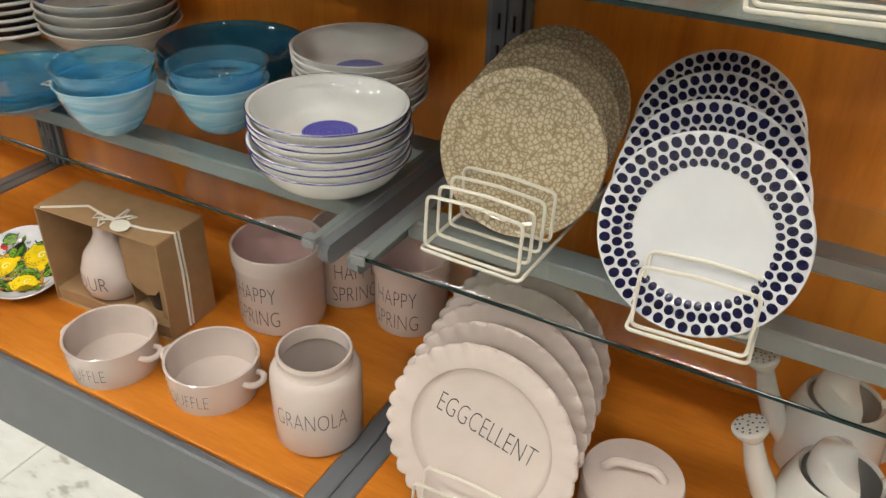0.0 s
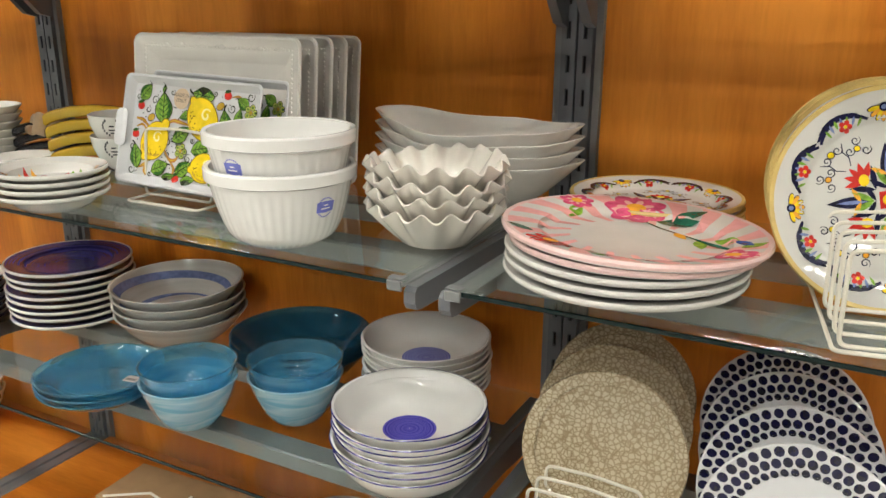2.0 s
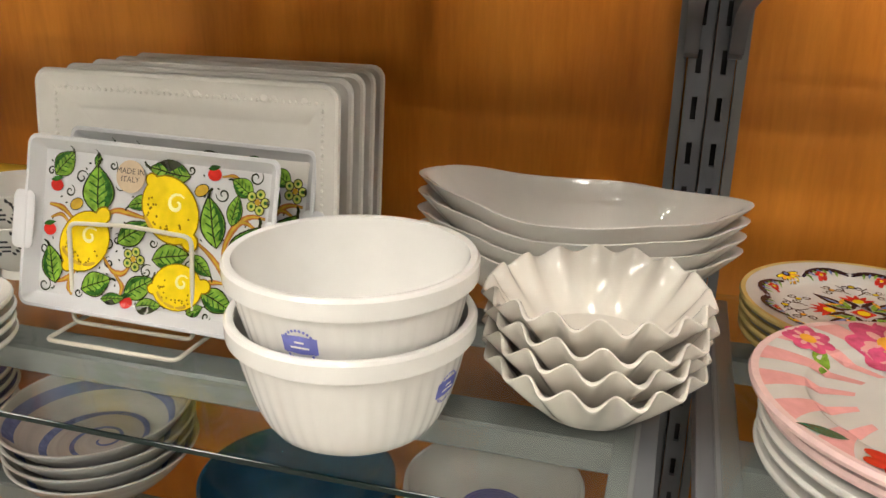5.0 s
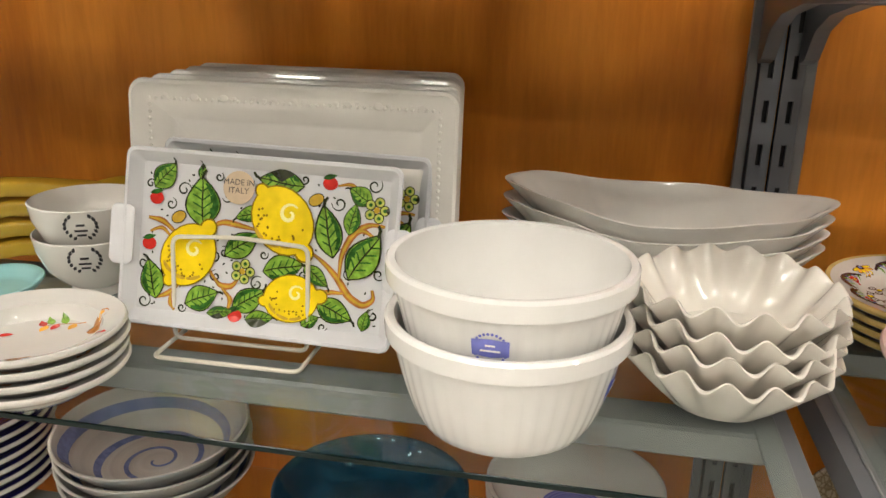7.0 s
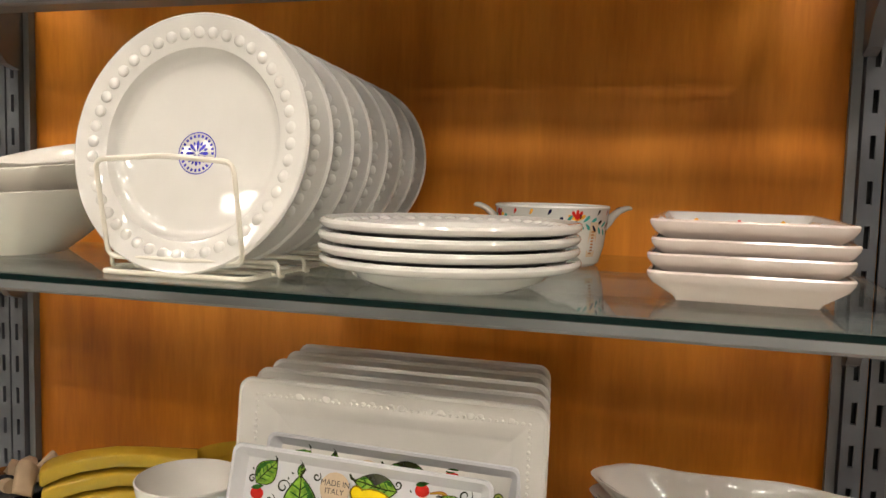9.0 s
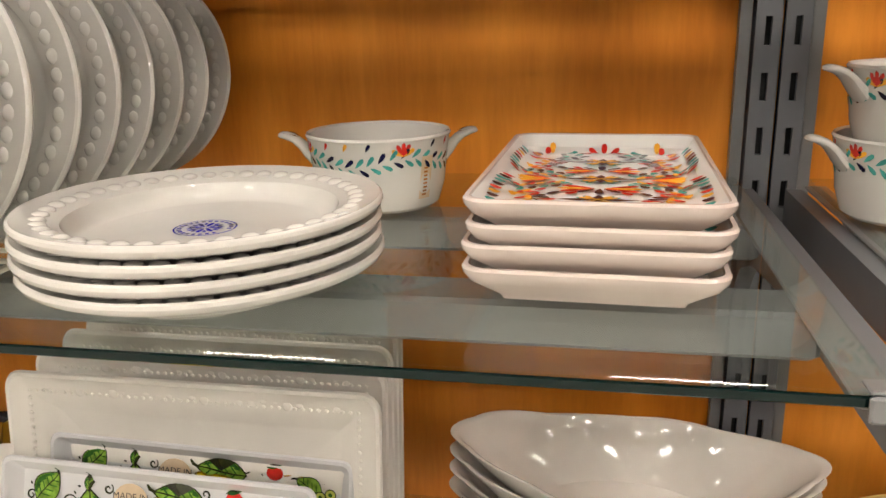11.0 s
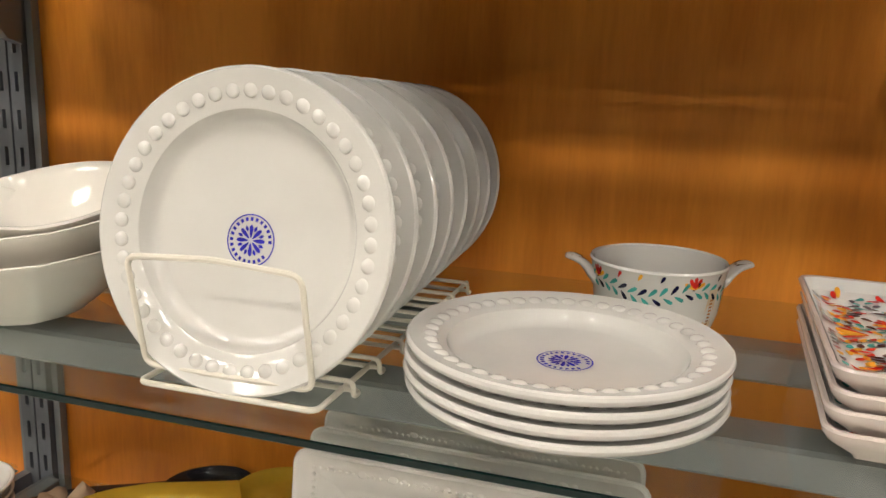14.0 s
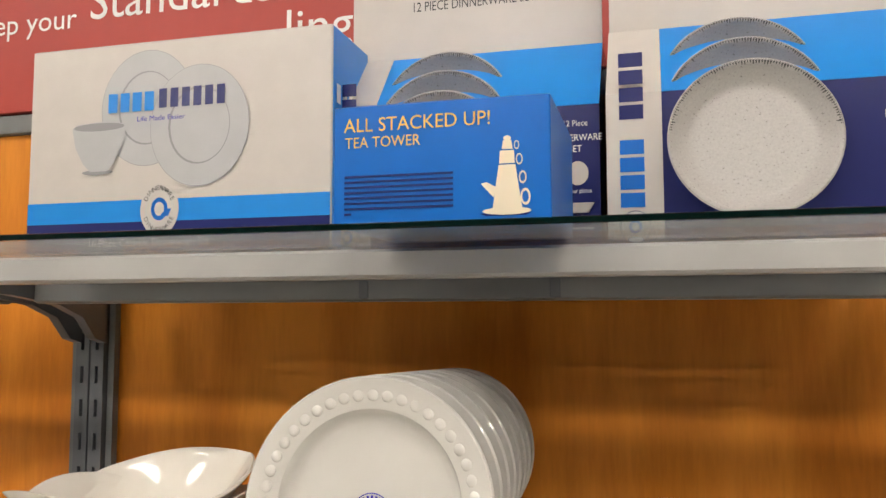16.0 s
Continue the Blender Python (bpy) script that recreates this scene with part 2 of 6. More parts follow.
def rings(loops, caps=(True, True), around=False):
    """Skin over closed loops with the same number of points."""
    n = len(loops[0])
    v = [p for lp in loops for p in lp]
    f = []
    pairs = [(i, i + 1) for i in range(len(loops) - 1)] + ([(len(loops) - 1, 0)] if around else [])
    for a, b in pairs:
        f += [(a * n + j, a * n + (j + 1) % n, b * n + (j + 1) % n, b * n + j) for j in range(n)]
    if not around:
        if caps[0]:
            f.append(tuple(reversed(range(n))))
        if caps[1]:
            f.append(tuple(range((len(loops) - 1) * n, len(loops) * n)))
    return v, f


def lathe(profile, seg=64, bend=None, mouth=True):
    """Turned body from (radius, height) points; bend(angle, r, z) may reshape it."""
    loops = []
    for r, z in profile:
        r = max(r, 0.0006)
        lp = []
        for j in range(seg):
            a = 2 * math.pi * j / seg
            rr, zz = bend(a, r, z) if bend else (r, z)
            lp.append((rr * math.cos(a), rr * math.sin(a), zz))
        loops.append(lp)
    return rings(loops, caps=(mouth, profile[-1][0] < 0.01))


def rounded(ax, ay, r, inset=0.0, n=6):
    """Outline of a rounded rectangle with half sizes ax, ay, drawn in by inset."""
    hx, hy = ax - inset, ay - inset
    r = max(min(r - inset * 0.6, hx, hy), 0.001)
    pts = []
    for q, (cx, cy) in enumerate(((1, 1), (-1, 1), (-1, -1), (1, -1))):
        for k in range(n + 1):
            a = math.pi / 2 * (q + k / n)
            pts.append((cx * (hx - r) + r * math.cos(a), cy * (hy - r) + r * math.sin(a)))
    return pts


def loft(outline, profile, mouth=True):
    """outline(inset) gives the plan, profile the (inset, height) steps from the underside over the rim to the floor."""
    return rings([[(x, y, z) for x, y in outline(i)] for i, z in profile], caps=(mouth, True))


def block(sx, sy, sz, at=(0, 0, 0), bevel=0.002):
    """Box with chamfered edges, standing on its base centre."""
    b = min(bevel, sx / 3, sy / 3, sz / 3)
    lv = [(b, 0), (0, b), (0, sz - b), (b, sz)]
    lp = []
    for i, z in lv:
        hx, hy = sx / 2 - i, sy / 2 - i
        c = b
        lp.append([(at[0] + x, at[1] + y, at[2] + z) for x, y in ((hx, hy - c), (hx - c, hy), (-hx + c, hy), (-hx, hy - c), (-hx, -hy + c), (-hx + c, -hy), (hx - c, -hy), (hx, -hy + c))])
    return rings(lp)


def fillet(pts, r, closed=False, n=4):
    """Round the corners of a path."""
    out = []
    m = len(pts)
    for i, p in enumerate(pts):
        p = Vector(p)
        if not closed and i in (0, m - 1):
            out.append(p)
            continue
        a, b = Vector(pts[i - 1]) - p, Vector(pts[(i + 1) % m]) - p
        k = min(r, a.length * 0.45, b.length * 0.45)
        s, e = p + a.normalized() * k, p + b.normalized() * k
        out += [s.lerp(p, u).lerp(p.lerp(e, u), u) for u in (j / n for j in range(n + 1))]
    return out


def tube(pts, rad, closed=False, seg=8, taper=None):
    pts = [Vector(p) for p in pts]
    m = len(pts)
    loops, up = [], None
    for i, p in enumerate(pts):
        a = pts[i - 1] if (closed or i) else p
        b = pts[(i + 1) % m] if (closed or i < m - 1) else p
        d = (b - a).normalized()
        if up is None:
            up = d.orthogonal().normalized()
        up = (up - d * up.dot(d)).normalized()
        side = d.cross(up)
        rr = taper(i / max(1, m - 1)) if taper else rad
        loops.append([tuple(p + up * rr * math.cos(2 * math.pi * j / seg) + side * rr * math.sin(2 * math.pi * j / seg)) for j in range(seg)])
    return rings(loops, around=closed)


def ball(r, at=(0, 0, 0), seg=10, rows=5, squash=1.0):
    lp = []
    for i in range(rows + 1):
        a = math.pi * (i / rows - 0.5)
        rr = max(r * math.cos(a), r * 0.02)
        lp.append([(at[0] + rr * math.cos(2 * math.pi * j / seg), at[1] + rr * math.sin(2 * math.pi * j / seg), at[2] + r * math.sin(a) * squash) for j in range(seg)])
    return rings(lp)


def prism(outline, depth):
    """Outline in x-z, extruded along y from 0 to depth."""
    return rings([[(x, 0, z) for x, z in outline], [(x, depth, z) for x, z in outline]])


def mesh_of(name, shape, mats, sharp=35, index=None):
    me = bpy.data.meshes.new(name)
    me.from_pydata(shape[0], [], shape[1])
    for m in (mats if isinstance(mats, (list, tuple)) else [mats]):
        me.materials.append(m)
    bm = bmesh.new()
    bm.from_mesh(me)
    if index is None:
        bmesh.ops.recalc_face_normals(bm, faces=bm.faces)
    bm.to_mesh(me)
    bm.free()
    if index:
        me.polygons.foreach_set("material_index", index)
    if sharp:
        me.shade_smooth()
        me.set_sharp_from_angle(angle=radians(sharp))
    return me


def thing(name, label, category, at=None, group="", kind="", shape=None, mats=None, sharp=35):
    """A top-level thing: a mesh if a shape is given, otherwise an Empty for parts."""
    ob = new(name, mesh_of(name, shape, mats, sharp) if shape else None)
    if at is not None:
        ob.matrix_basis = at
    return tagged(ob, label, category, group, kind)


def part(name, shape, mats, parent, label="", at=None, sharp=35, index=None):
    ob = new(name, mesh_of(name, shape, mats, sharp, index))
    ob.parent = parent
    if at is not None:
        ob.matrix_basis = at
    return tagged(ob, label)


def turn_z(x, y, z, deg=0.0, tilt=0.0):
    return pose(x, y, z, 0, 0, deg) @ pose(0, 0, 0, tilt, 0, 0)


# outlines of painted motifs, in a plane
def drop(x, y, length, width, deg, n=10):
    """Teardrop with its point at (x, y)."""
    c, s = math.cos(radians(deg)), math.sin(radians(deg))
    pts = []
    for k in range(n):
        a = 2 * math.pi * k / n
        u = length * (0.5 - 0.5 * math.cos(a))
        w = width * 0.5 * math.sin(a) * (0.35 + 0.75 * u / length)
        pts.append((x + c * u - s * w, y + s * u + c * w))
    return pts


def leaf(x, y, length, width, deg, n=6):
    c, s = math.cos(radians(deg)), math.sin(radians(deg))
    side = [(length * k / n, width * 0.5 * math.sin(math.pi * (k / n) ** 0.85)) for k in range(n + 1)]
    pts = side + [(u, -w) for u, w in side[-2:0:-1]]
    return [(x + c * u - s * w, y + s * u + c * w) for u, w in pts]


def disc(x, y, rx, ry=None, deg=0.0, n=14):
    ry = ry or rx
    c, s = math.cos(radians(deg)), math.sin(radians(deg))
    return [(x + c * rx * math.cos(t) - s * ry * math.sin(t), y + s * rx * math.cos(t) + c * ry * math.sin(t)) for t in (2 * math.pi * k / n for k in range(n))]


def stroke(pts, w):
    """Ribbon along a path, as quads."""
    quads, m = [], len(pts)
    edge = []
    for i, (x, y) in enumerate(pts):
        a, b = pts[max(i - 1, 0)], pts[min(i + 1, m - 1)]
        dx, dy = b[0] - a[0], b[1] - a[1]
        k = math.hypot(dx, dy) or 1
        h = w * 0.5 * (0.35 + 0.65 * math.sin(math.pi * (i + 0.5) / m))
        edge.append(((x - dy / k * h, y + dx / k * h), (x + dy / k * h, y - dx / k * h)))
    for (a, b), (c, d) in zip(edge, edge[1:]):
        quads.append([a, b, d, c])
    return quads


def curl(x, y, r, deg, turns=1.2, n=14, hand=1):
    """Spiral flourish."""
    return [(x + r * (1 - 0.8 * k / n) * math.cos(radians(deg) + hand * 2 * math.pi * turns * k / n), y + r * (1 - 0.8 * k / n) * math.sin(radians(deg) + hand * 2 * math.pi * turns * k / n)) for k in range(n + 1)]


def motifs(name, parent, drawing, palette, surface, label=""):
    """Painted decoration as thin flakes of glaze on a surface; drawing: (outline, colour number, layer); surface(u, v) gives the place and z there."""
    v, f, ix = [], [], []
    for outline, colour, layer in drawing:
        k = len(v)
        for u, w in outline:
            x, y, z = surface(u, w)
            v.append((x, y, z + 0.0003 + 0.00018 * layer))
        cu = sum(p[0] for p in outline) / len(outline)
        cw = sum(p[1] for p in outline) / len(outline)
        x, y, z = surface(cu, cw)
        v.append((x, y, z + 0.0003 + 0.00018 * layer))
        n = len(outline)
        f += [(k + j, k + (j + 1) % n, k + n) for j in range(n)]
        ix += [colour] * n
    return tagged(part(name, (v, f), palette, parent, label, sharp=0, index=ix), kind="stuff")


def flat(z):
    return lambda u, w: (u, w, z)


def on_profile(profile):
    """Surface of a turned dish, from its inner profile (radius, height), rising outwards."""
    rs, zs = zip(*sorted(profile))
    return lambda u, w: (u, w, float(np.interp(math.hypot(u, w), rs, zs)))


def lettering(text, size, mat, parent, at, width=None, thin=0.0, wrap=0.0, narrow=1.0, name="lettering"):
    """Words in the built-in font as a thin mesh; wrap bends them round a body of that radius about the z axis (text in x-z, facing -y)."""
    cu = bpy.data.curves.new(name, "FONT")
    cu.body, cu.size, cu.align_x, cu.align_y, cu.offset = text, size, "CENTER", "CENTER", thin
    cu.resolution_u = 3
    tmp = new("tmp_text", cu)
    bpy.context.view_layer.update()
    me = bpy.data.meshes.new_from_object(tmp.evaluated_get(bpy.context.evaluated_depsgraph_get()))
    bpy.data.objects.remove(tmp)
    bpy.data.curves.remove(cu)
    me.name = name
    xs = [v.co.x for v in me.vertices]
    span = max(xs) - min(xs)
    k = width / span if width else narrow
    bm = bmesh.new()
    bm.from_mesh(me)
    if wrap:
        bmesh.ops.triangulate(bm, faces=bm.faces)
        bmesh.ops.subdivide_edges(bm, edges=[e for e in bm.edges if e.calc_length() > 0.008], cuts=1)
    for v in bm.verts:
        x, y = v.co.x * k, v.co.y
        v.co = Vector((wrap * math.sin(x / wrap), -wrap * math.cos(x / wrap), y)) if wrap else Vector((x, y, 0))
    bm.to_mesh(me)
    bm.free()
    me.materials.append(mat)
    ob = new(name, me)
    ob.parent = parent
    ob.matrix_basis = at
    return ob


UPRIGHT = pose(0, 0, 0, 90, 0, 0)       # turns a drawing in x-y so that it stands, facing -y


# ---------------------------------------------------------------- the room
def wall(name, sx, sy, sz, at, mat):
    return thing(name, "", "wall" if "wall" in name else name.split("_")[0], pose(*at), kind="structure", shape=block(sx, sy, sz, bevel=0.001), mats=mat, sharp=0)


floor = wall("floor", 10.4, 10.6, 0.1, (-1.0, -3.8, -0.1), FLOOR)
tagged(floor, "worn speckled white vinyl tile floor", "floor")
tile = mesh_of("tile", block(0.3035, 0.3035, 0.004, bevel=0.0008), FLOOR, 0)
for ix in range(-13, 9):
    for iy in range(-2, 3):
        t = new("tile", tile)
        t.parent = floor
        t.location = (1.0 + 0.305 * ix, 3.8 + 0.305 * iy, 0.1)
tagged(wall("wall_north", 10.4, 0.12, 3.6, (-1.0, 1.27, 0), PLASTER), "plain painted wall behind the shelving", "wall")
tagged(wall("wall_south", 10.4, 0.12, 3.6, (-1.0, -8.9, 0), PLASTER), "plain painted shop wall", "wall")
tagged(wall("wall_east", 0.12, 10.05, 3.6, (4.0, -3.815, 0), PLASTER), "plain painted shop wall", "wall")
tagged(wall("wall_west", 0.12, 10.05, 3.6, (-6.0, -3.815, 0), PLASTER), "plain painted shop wall", "wall")
tagged(wall("ceiling", 10.4, 10.6, 0.1, (-1.0, -3.8, 3.6), CEIL), "white suspended ceiling", "ceiling")

LIT = bpy.data.materials.new("lit_diffuser")
LIT.use_nodes = True
LIT.node_tree.nodes["Principled BSDF"].inputs["Emission Color"].default_value = (1.0, 0.93, 0.83, 1)
LIT.node_tree.nodes["Principled BSDF"].inputs["Emission Strength"].default_value = PANEL_LIGHT
lamp = thing("ceiling_light", "white recessed fluorescent ceiling light, switched on", "ceiling light", pose(-4.8, -0.3, 3.6), "ceiling lights")
part("frame", rings([[(x, y, z) for x, y in rounded(0.3, 0.145, 0.01, i)] for i, z in ((0, 0), (0, -0.02), (0.03, -0.02), (0.04, -0.004))], caps=(True, False)), STEEL_LIGHT, lamp)
part("diffuser", block(0.52, 0.21, 0.006, (0, 0, -0.012)), LIT, lamp, "glowing white diffuser")
for ix in range(6):
    for iy in range(4):
        if ix or iy:
            copy_thing(lamp, pose(-4.8 + 1.5 * ix, -0.3 - 1.4 * iy, 3.6))

# ---------------------------------------------------------------- the wall unit
panel = thing("back_panel", "honey-stained maple veneer back panel behind the shelves", "panel", kind="structure")
for a, b in zip(POSTS, POSTS[1:]):
    part("panel_board", block(b - a - 0.004, 0.016, 1.76, ((a + b) / 2, BACK + 0.009, 0.14), 0.001), WOOD_WALL, panel)
thing("trim", "grey metal trim along the top of the back panel", "trim", kind="structure", shape=block(3.75, 0.024, 0.032, (-1.06, 1.188, 1.9)), mats=STEEL_LIGHT)
sign = thing("sign", "red shop sign with white lettering above the back panel", "sign", pose(-1.06, 1.172, 1.934))
part("board", block(3.75, 0.03, 0.6, (0, 0.016, 0)), SIGN_RED, sign)


def standard():
    """Double slotted upright, 75 mm wide, slots every 50.8 mm."""
    ob = thing("slotted_standard", "grey steel double slotted wall standard with rows of dark slots", "standard", group="wall standards", kind="structure")
    v, f = [], []
    for side in (-1, 1):
        cx = side * 0.0131
        xs = [cx - 0.0115, cx - 0.003, cx + 0.003, cx + 0.0115]
        zs = [0.1625]
        k = 0
        while zs[-1] < 1.86:
            zs += [0.1625 + 0.0508 * k + 0.0135, 0.1625 + 0.0508 * k + 0.0395, 0.1625 + 0.0508 * (k + 1)]
            k += 1
        base = len(v)
        for z in zs:
            v += [(x, -0.022, z) for x in xs] + [(x, -0.016, z) for x in xs]
        for i in range(len(zs) - 1):
            r, s = base + 8 * i, base + 8 * (i + 1)
            for j in range(3):
                if i % 3 == 1 and j == 1:
                    f += [(r + 1, r + 5, s + 5, s + 1), (r + 6, r + 2, s + 2, s + 6), (r + 1, r + 2, r + 6, r + 5), (s + 2, s + 1, s + 5, s + 6)]
                else:
                    f.append((r + j, r + j + 1, s + j + 1, s + j))
            f += [(r + 4, r, s, s + 4), (r + 3, r + 7, s + 7, s + 3)]
    part("channel", (v, f), STEEL, ob, sharp=20)
    # dark strips behind the slots imitate the shade in the channel
    part("slot_shade", join(block(0.021, 0.004, 1.74, (-0.0131, -0.006, 0.15)), block(0.021, 0.004, 1.74, (0.0131, -0.006, 0.15))), OPENING_SHADE, ob)
    for s in (-1, 1):
        part("web", block(0.0022, 0.016, 1.76, (s * 0.0234, -0.008, 0.14), 0.0004), STEEL, ob)
        part("flange", prism([(s * 0.0375, 0.14), (s * 0.0375, 1.9), (s * 0.0268, 1.9), (s * 0.0268, 0.14)], 0.013), STEEL_LIGHT, ob, at=pose(0, -0.0135, 0))
    return ob


post = standard()
post.matrix_basis = pose(POSTS[0], BACK, 0)
for x in POSTS[1:]:
    copy_thing(post, pose(x, BACK, 0))


def glass_shelf(width, front=0.139, drop=0.0, pale=False):
    """Glass pane on two steel brackets and two cross rails; origin at the middle of the front edge, top of the glass."""
    ob = thing("glass_shelf", "clear glass shelf with a green polished edge on grey steel brackets", "shelf", group="glass shelves")
    depth = 0.468
    pane = part("pane", block(width, depth - 0.004, 0.0064, (0, depth / 2 + 0.002, -0.0065), 0.0006), GLASS, ob, "clear glass pane", sharp=0)
    pane.visible_shadow = False
    part("edge", block(width, 0.0022, 0.0054, (0, 0.0008, -0.0062), 0.0009), GLASS_EDGE, ob, "dark green polished glass edge")
    side = [(0.006, -0.014), (0.006, -0.028), (0.011, -0.036), (0.022, -0.038), (0.28, -0.046), (0.37, -0.058), (0.42, -0.076), (0.45, -0.108), (0.475, -0.115), (0.475, -0.0125), (0.012, -0.0085)]
    for s in (-1, 1):
        x = s * (width / 2 + 0.0105)
        part("bracket", rings([[(x + k * 0.0075, y, z) for y, z in side] for k in (-1, 1)]), STEEL, ob, "tapered grey steel bracket", sharp=30)
        part("lip", block(0.02, 0.46, 0.003, (s * (width / 2 - 0.006), 0.235, -0.0097)), STEEL_LIGHT, ob)
        part("clip", join(block(0.02, 0.004, 0.013, (s * (width / 2 - 0.004), -0.0026, -0.012)), block(0.02, 0.013, 0.0025, (s * (width / 2 - 0.004), 0.004, 0.0006))), STEEL_LIGHT, ob, "grey edge clip")
    # pale: the front rail's colour carries extra light
    part("front_rail", block(width - 0.004, 0.044, 0.029, (0, front, -0.0372), 0.003), RAIL_LIT if pale else STEEL_LIGHT, ob, "grey front rail, coloured lighter for the light on its face" if pale else "")
    part("rear_rail", block(width - 0.004, 0.044, 0.029, (0, 0.335, -0.0372 - drop), 0.003), STEEL_LIGHT, ob)
    for x in (-0.1, 0.13):
        part("rail_joint", block(0.012, 0.003, 0.024, (x, 0.3115, -0.0347 - drop), 0.0008), STEEL, ob)
    return ob


SHELF_W = POSTS[2] - POSTS[1] - 0.066
kinds = {}
for a, b in zip(POSTS, POSTS[1:]):
    for z in (LOW, MID, UPP, TOP):
        at = pose((a + b) / 2, FRONT, z)
        if (z == TOP) in kinds:
            copy_thing(kinds[z == TOP], at)
        else:
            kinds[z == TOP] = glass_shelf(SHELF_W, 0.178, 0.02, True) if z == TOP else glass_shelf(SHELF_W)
            kinds[z == TOP].matrix_basis = at


base = thing("base_deck", "shelving base with honey wood deck and grey steel front", "shelf base")
for a, b in zip(POSTS, POSTS[1:]):
    part("deck_board", block(b - a - 0.066, 0.55, 0.018, ((a + b) / 2, 0.9, DECK - 0.018), 0.0015), WOOD_DECK, base, "honey-stained wood deck board")
    part("kick_front", block(b - a - 0.001, 0.018, DECK - 0.001, ((a + b) / 2, 0.613, 0), 0.004), STEEL, base, "grey steel kick front")
for x in POSTS:
    for s in (-1, 1):
        part("deck_strip", block(0.031, 0.556, 0.02, (x + s * 0.0165, 0.902, DECK - 0.0185), 0.003), STEEL, base, "grey steel strip between the deck boards")
    part("rib", block(0.02, 0.5, DECK - 0.02, (x, 0.9, 0)), STEEL, base)


# ---------------------------------------------------------------- tableware: kinds
def bowl_curve(R, h, foot, t, p=0.55, n=9, lip=0.0, base=None):
    """Bowl profile: foot ring, curved wall, rounded rim, inside."""
    base = base or t
    k0 = R * 0.04
    out = [(0, 0.003), (foot - k0, 0.003), (foot - k0 * 0.7, 0.0), (foot, 0.0)]
    for k in range(1, n):
        u = k / n
        out.append((foot + (R - foot) * u ** p, 0.002 + (h - 0.004) * u))
    out += [(R + lip, h - 0.0022), (R * 1.004 + lip, h - 0.001), (R + lip - t * 0.35, h)]
    inner = [(R - t, h - 0.001)]
    for k in range(n - 1, 0, -1):
        u = k / n
        inner.append((max(foot + (R - foot) * u ** p - t, 0.004), max(0.002 + (h - 0.004) * u, base + 0.002)))
    inner += [(foot * 0.7, base + 0.0015), (0, base + 0.001)]
    return out + inner, inner


def plate_curve(R, h, t=0.004, well=0.66, foot=0.56, roll=0.0075):
    """Plate profile: foot ring, flat well, a crisp step, a rising rim with a rolled edge."""
    q = max(h - 0.0065, h * 0.6)
    out = [(0, 0.002), (foot * R - 0.004, 0.002), (foot * R - 0.003, 0), (foot * R, 0), (well * R + 0.003, q * 0.45 - 0.001), (well * R + 0.011, q - t), (0.9 * R, h - roll - 0.0005), (R - 0.0035, h - roll), (R - 0.0008, h - roll * 0.72), (R, h - roll * 0.4), (R - 0.0006, h - 0.001), (R - 0.002, h)]
    inner = [(0.965 * R, h - 0.0006), (0.85 * R, h * 0.5 + q * 0.5), (well * R + 0.007, q + 0.0004), (well * R + 0.005, q - 0.0006), (well * R + 0.0025, q * 0.5 + t * 0.5), (well * R - 0.001, t + 0.0026), (well * R - 0.006, t + 0.0012), (0, t + 0.001)]
    return out + inner, inner


def stack(first, count, step, jitter=0.0015, seed=1):
    """Copies of a thing set on one another, slightly off centre."""
    rnd = random.Random(seed)
    made = [first]
    m0 = first.matrix_basis.copy()
    for k in range(1, count):
        off = pose(rnd.uniform(-1, 1) * jitter, rnd.uniform(-1, 1) * jitter, step * k, rnd.uniform(-0.4, 0.4), rnd.uniform(-0.4, 0.4), 0)
        made.append(copy_thing(first, Matrix.Translation(off.translation) @ m0 @ pose(0, 0, 0, 0, 0, rnd.uniform(0, 360))))
    return made


def standing(x, y, z, R, lean=12.0, turn=0.0, spin=0.0):
    """Pose of a plate on edge at (x, y), its face to the front, leaning back; the plate's own axis is z."""
    a = radians(lean)
    return pose(x, y, z + R * math.cos(a) + 0.001, 0, 0, turn) @ pose(0, 0, 0, 90 - lean, 0, 0) @ pose(0, 0, -0.018, 0, 0, spin)


def rack(at, width, depth, loops, height, lean=6.0, label="cream coated wire plate rack", gauge=0.0022, foot=0.0):
    """Wire stand: a floor frame and upright loops."""
    ob = thing("plate_rack", label, "plate rack", at, "wire racks")
    w = width / 2
    g = gauge
    part("floor_wire", tube(fillet([(-w, depth, g), (-w, 0, g), (w, 0, g), (w, depth, g)], 0.008), g), WIRE, ob)
    t = math.tan(radians(lean))
    for y in loops:
        z0 = g * 3 + foot
        pts = [(-w + 0.004, y, z0), (-w + 0.004, y + height * t, height - 0.004), (0, y + height * t, height), (w - 0.004, y + height * t, height - 0.004), (w - 0.004, y, z0)]
        part("upright_loop", tube(fillet(pts, 0.009, True), g, True), WIRE, ob)
    return ob


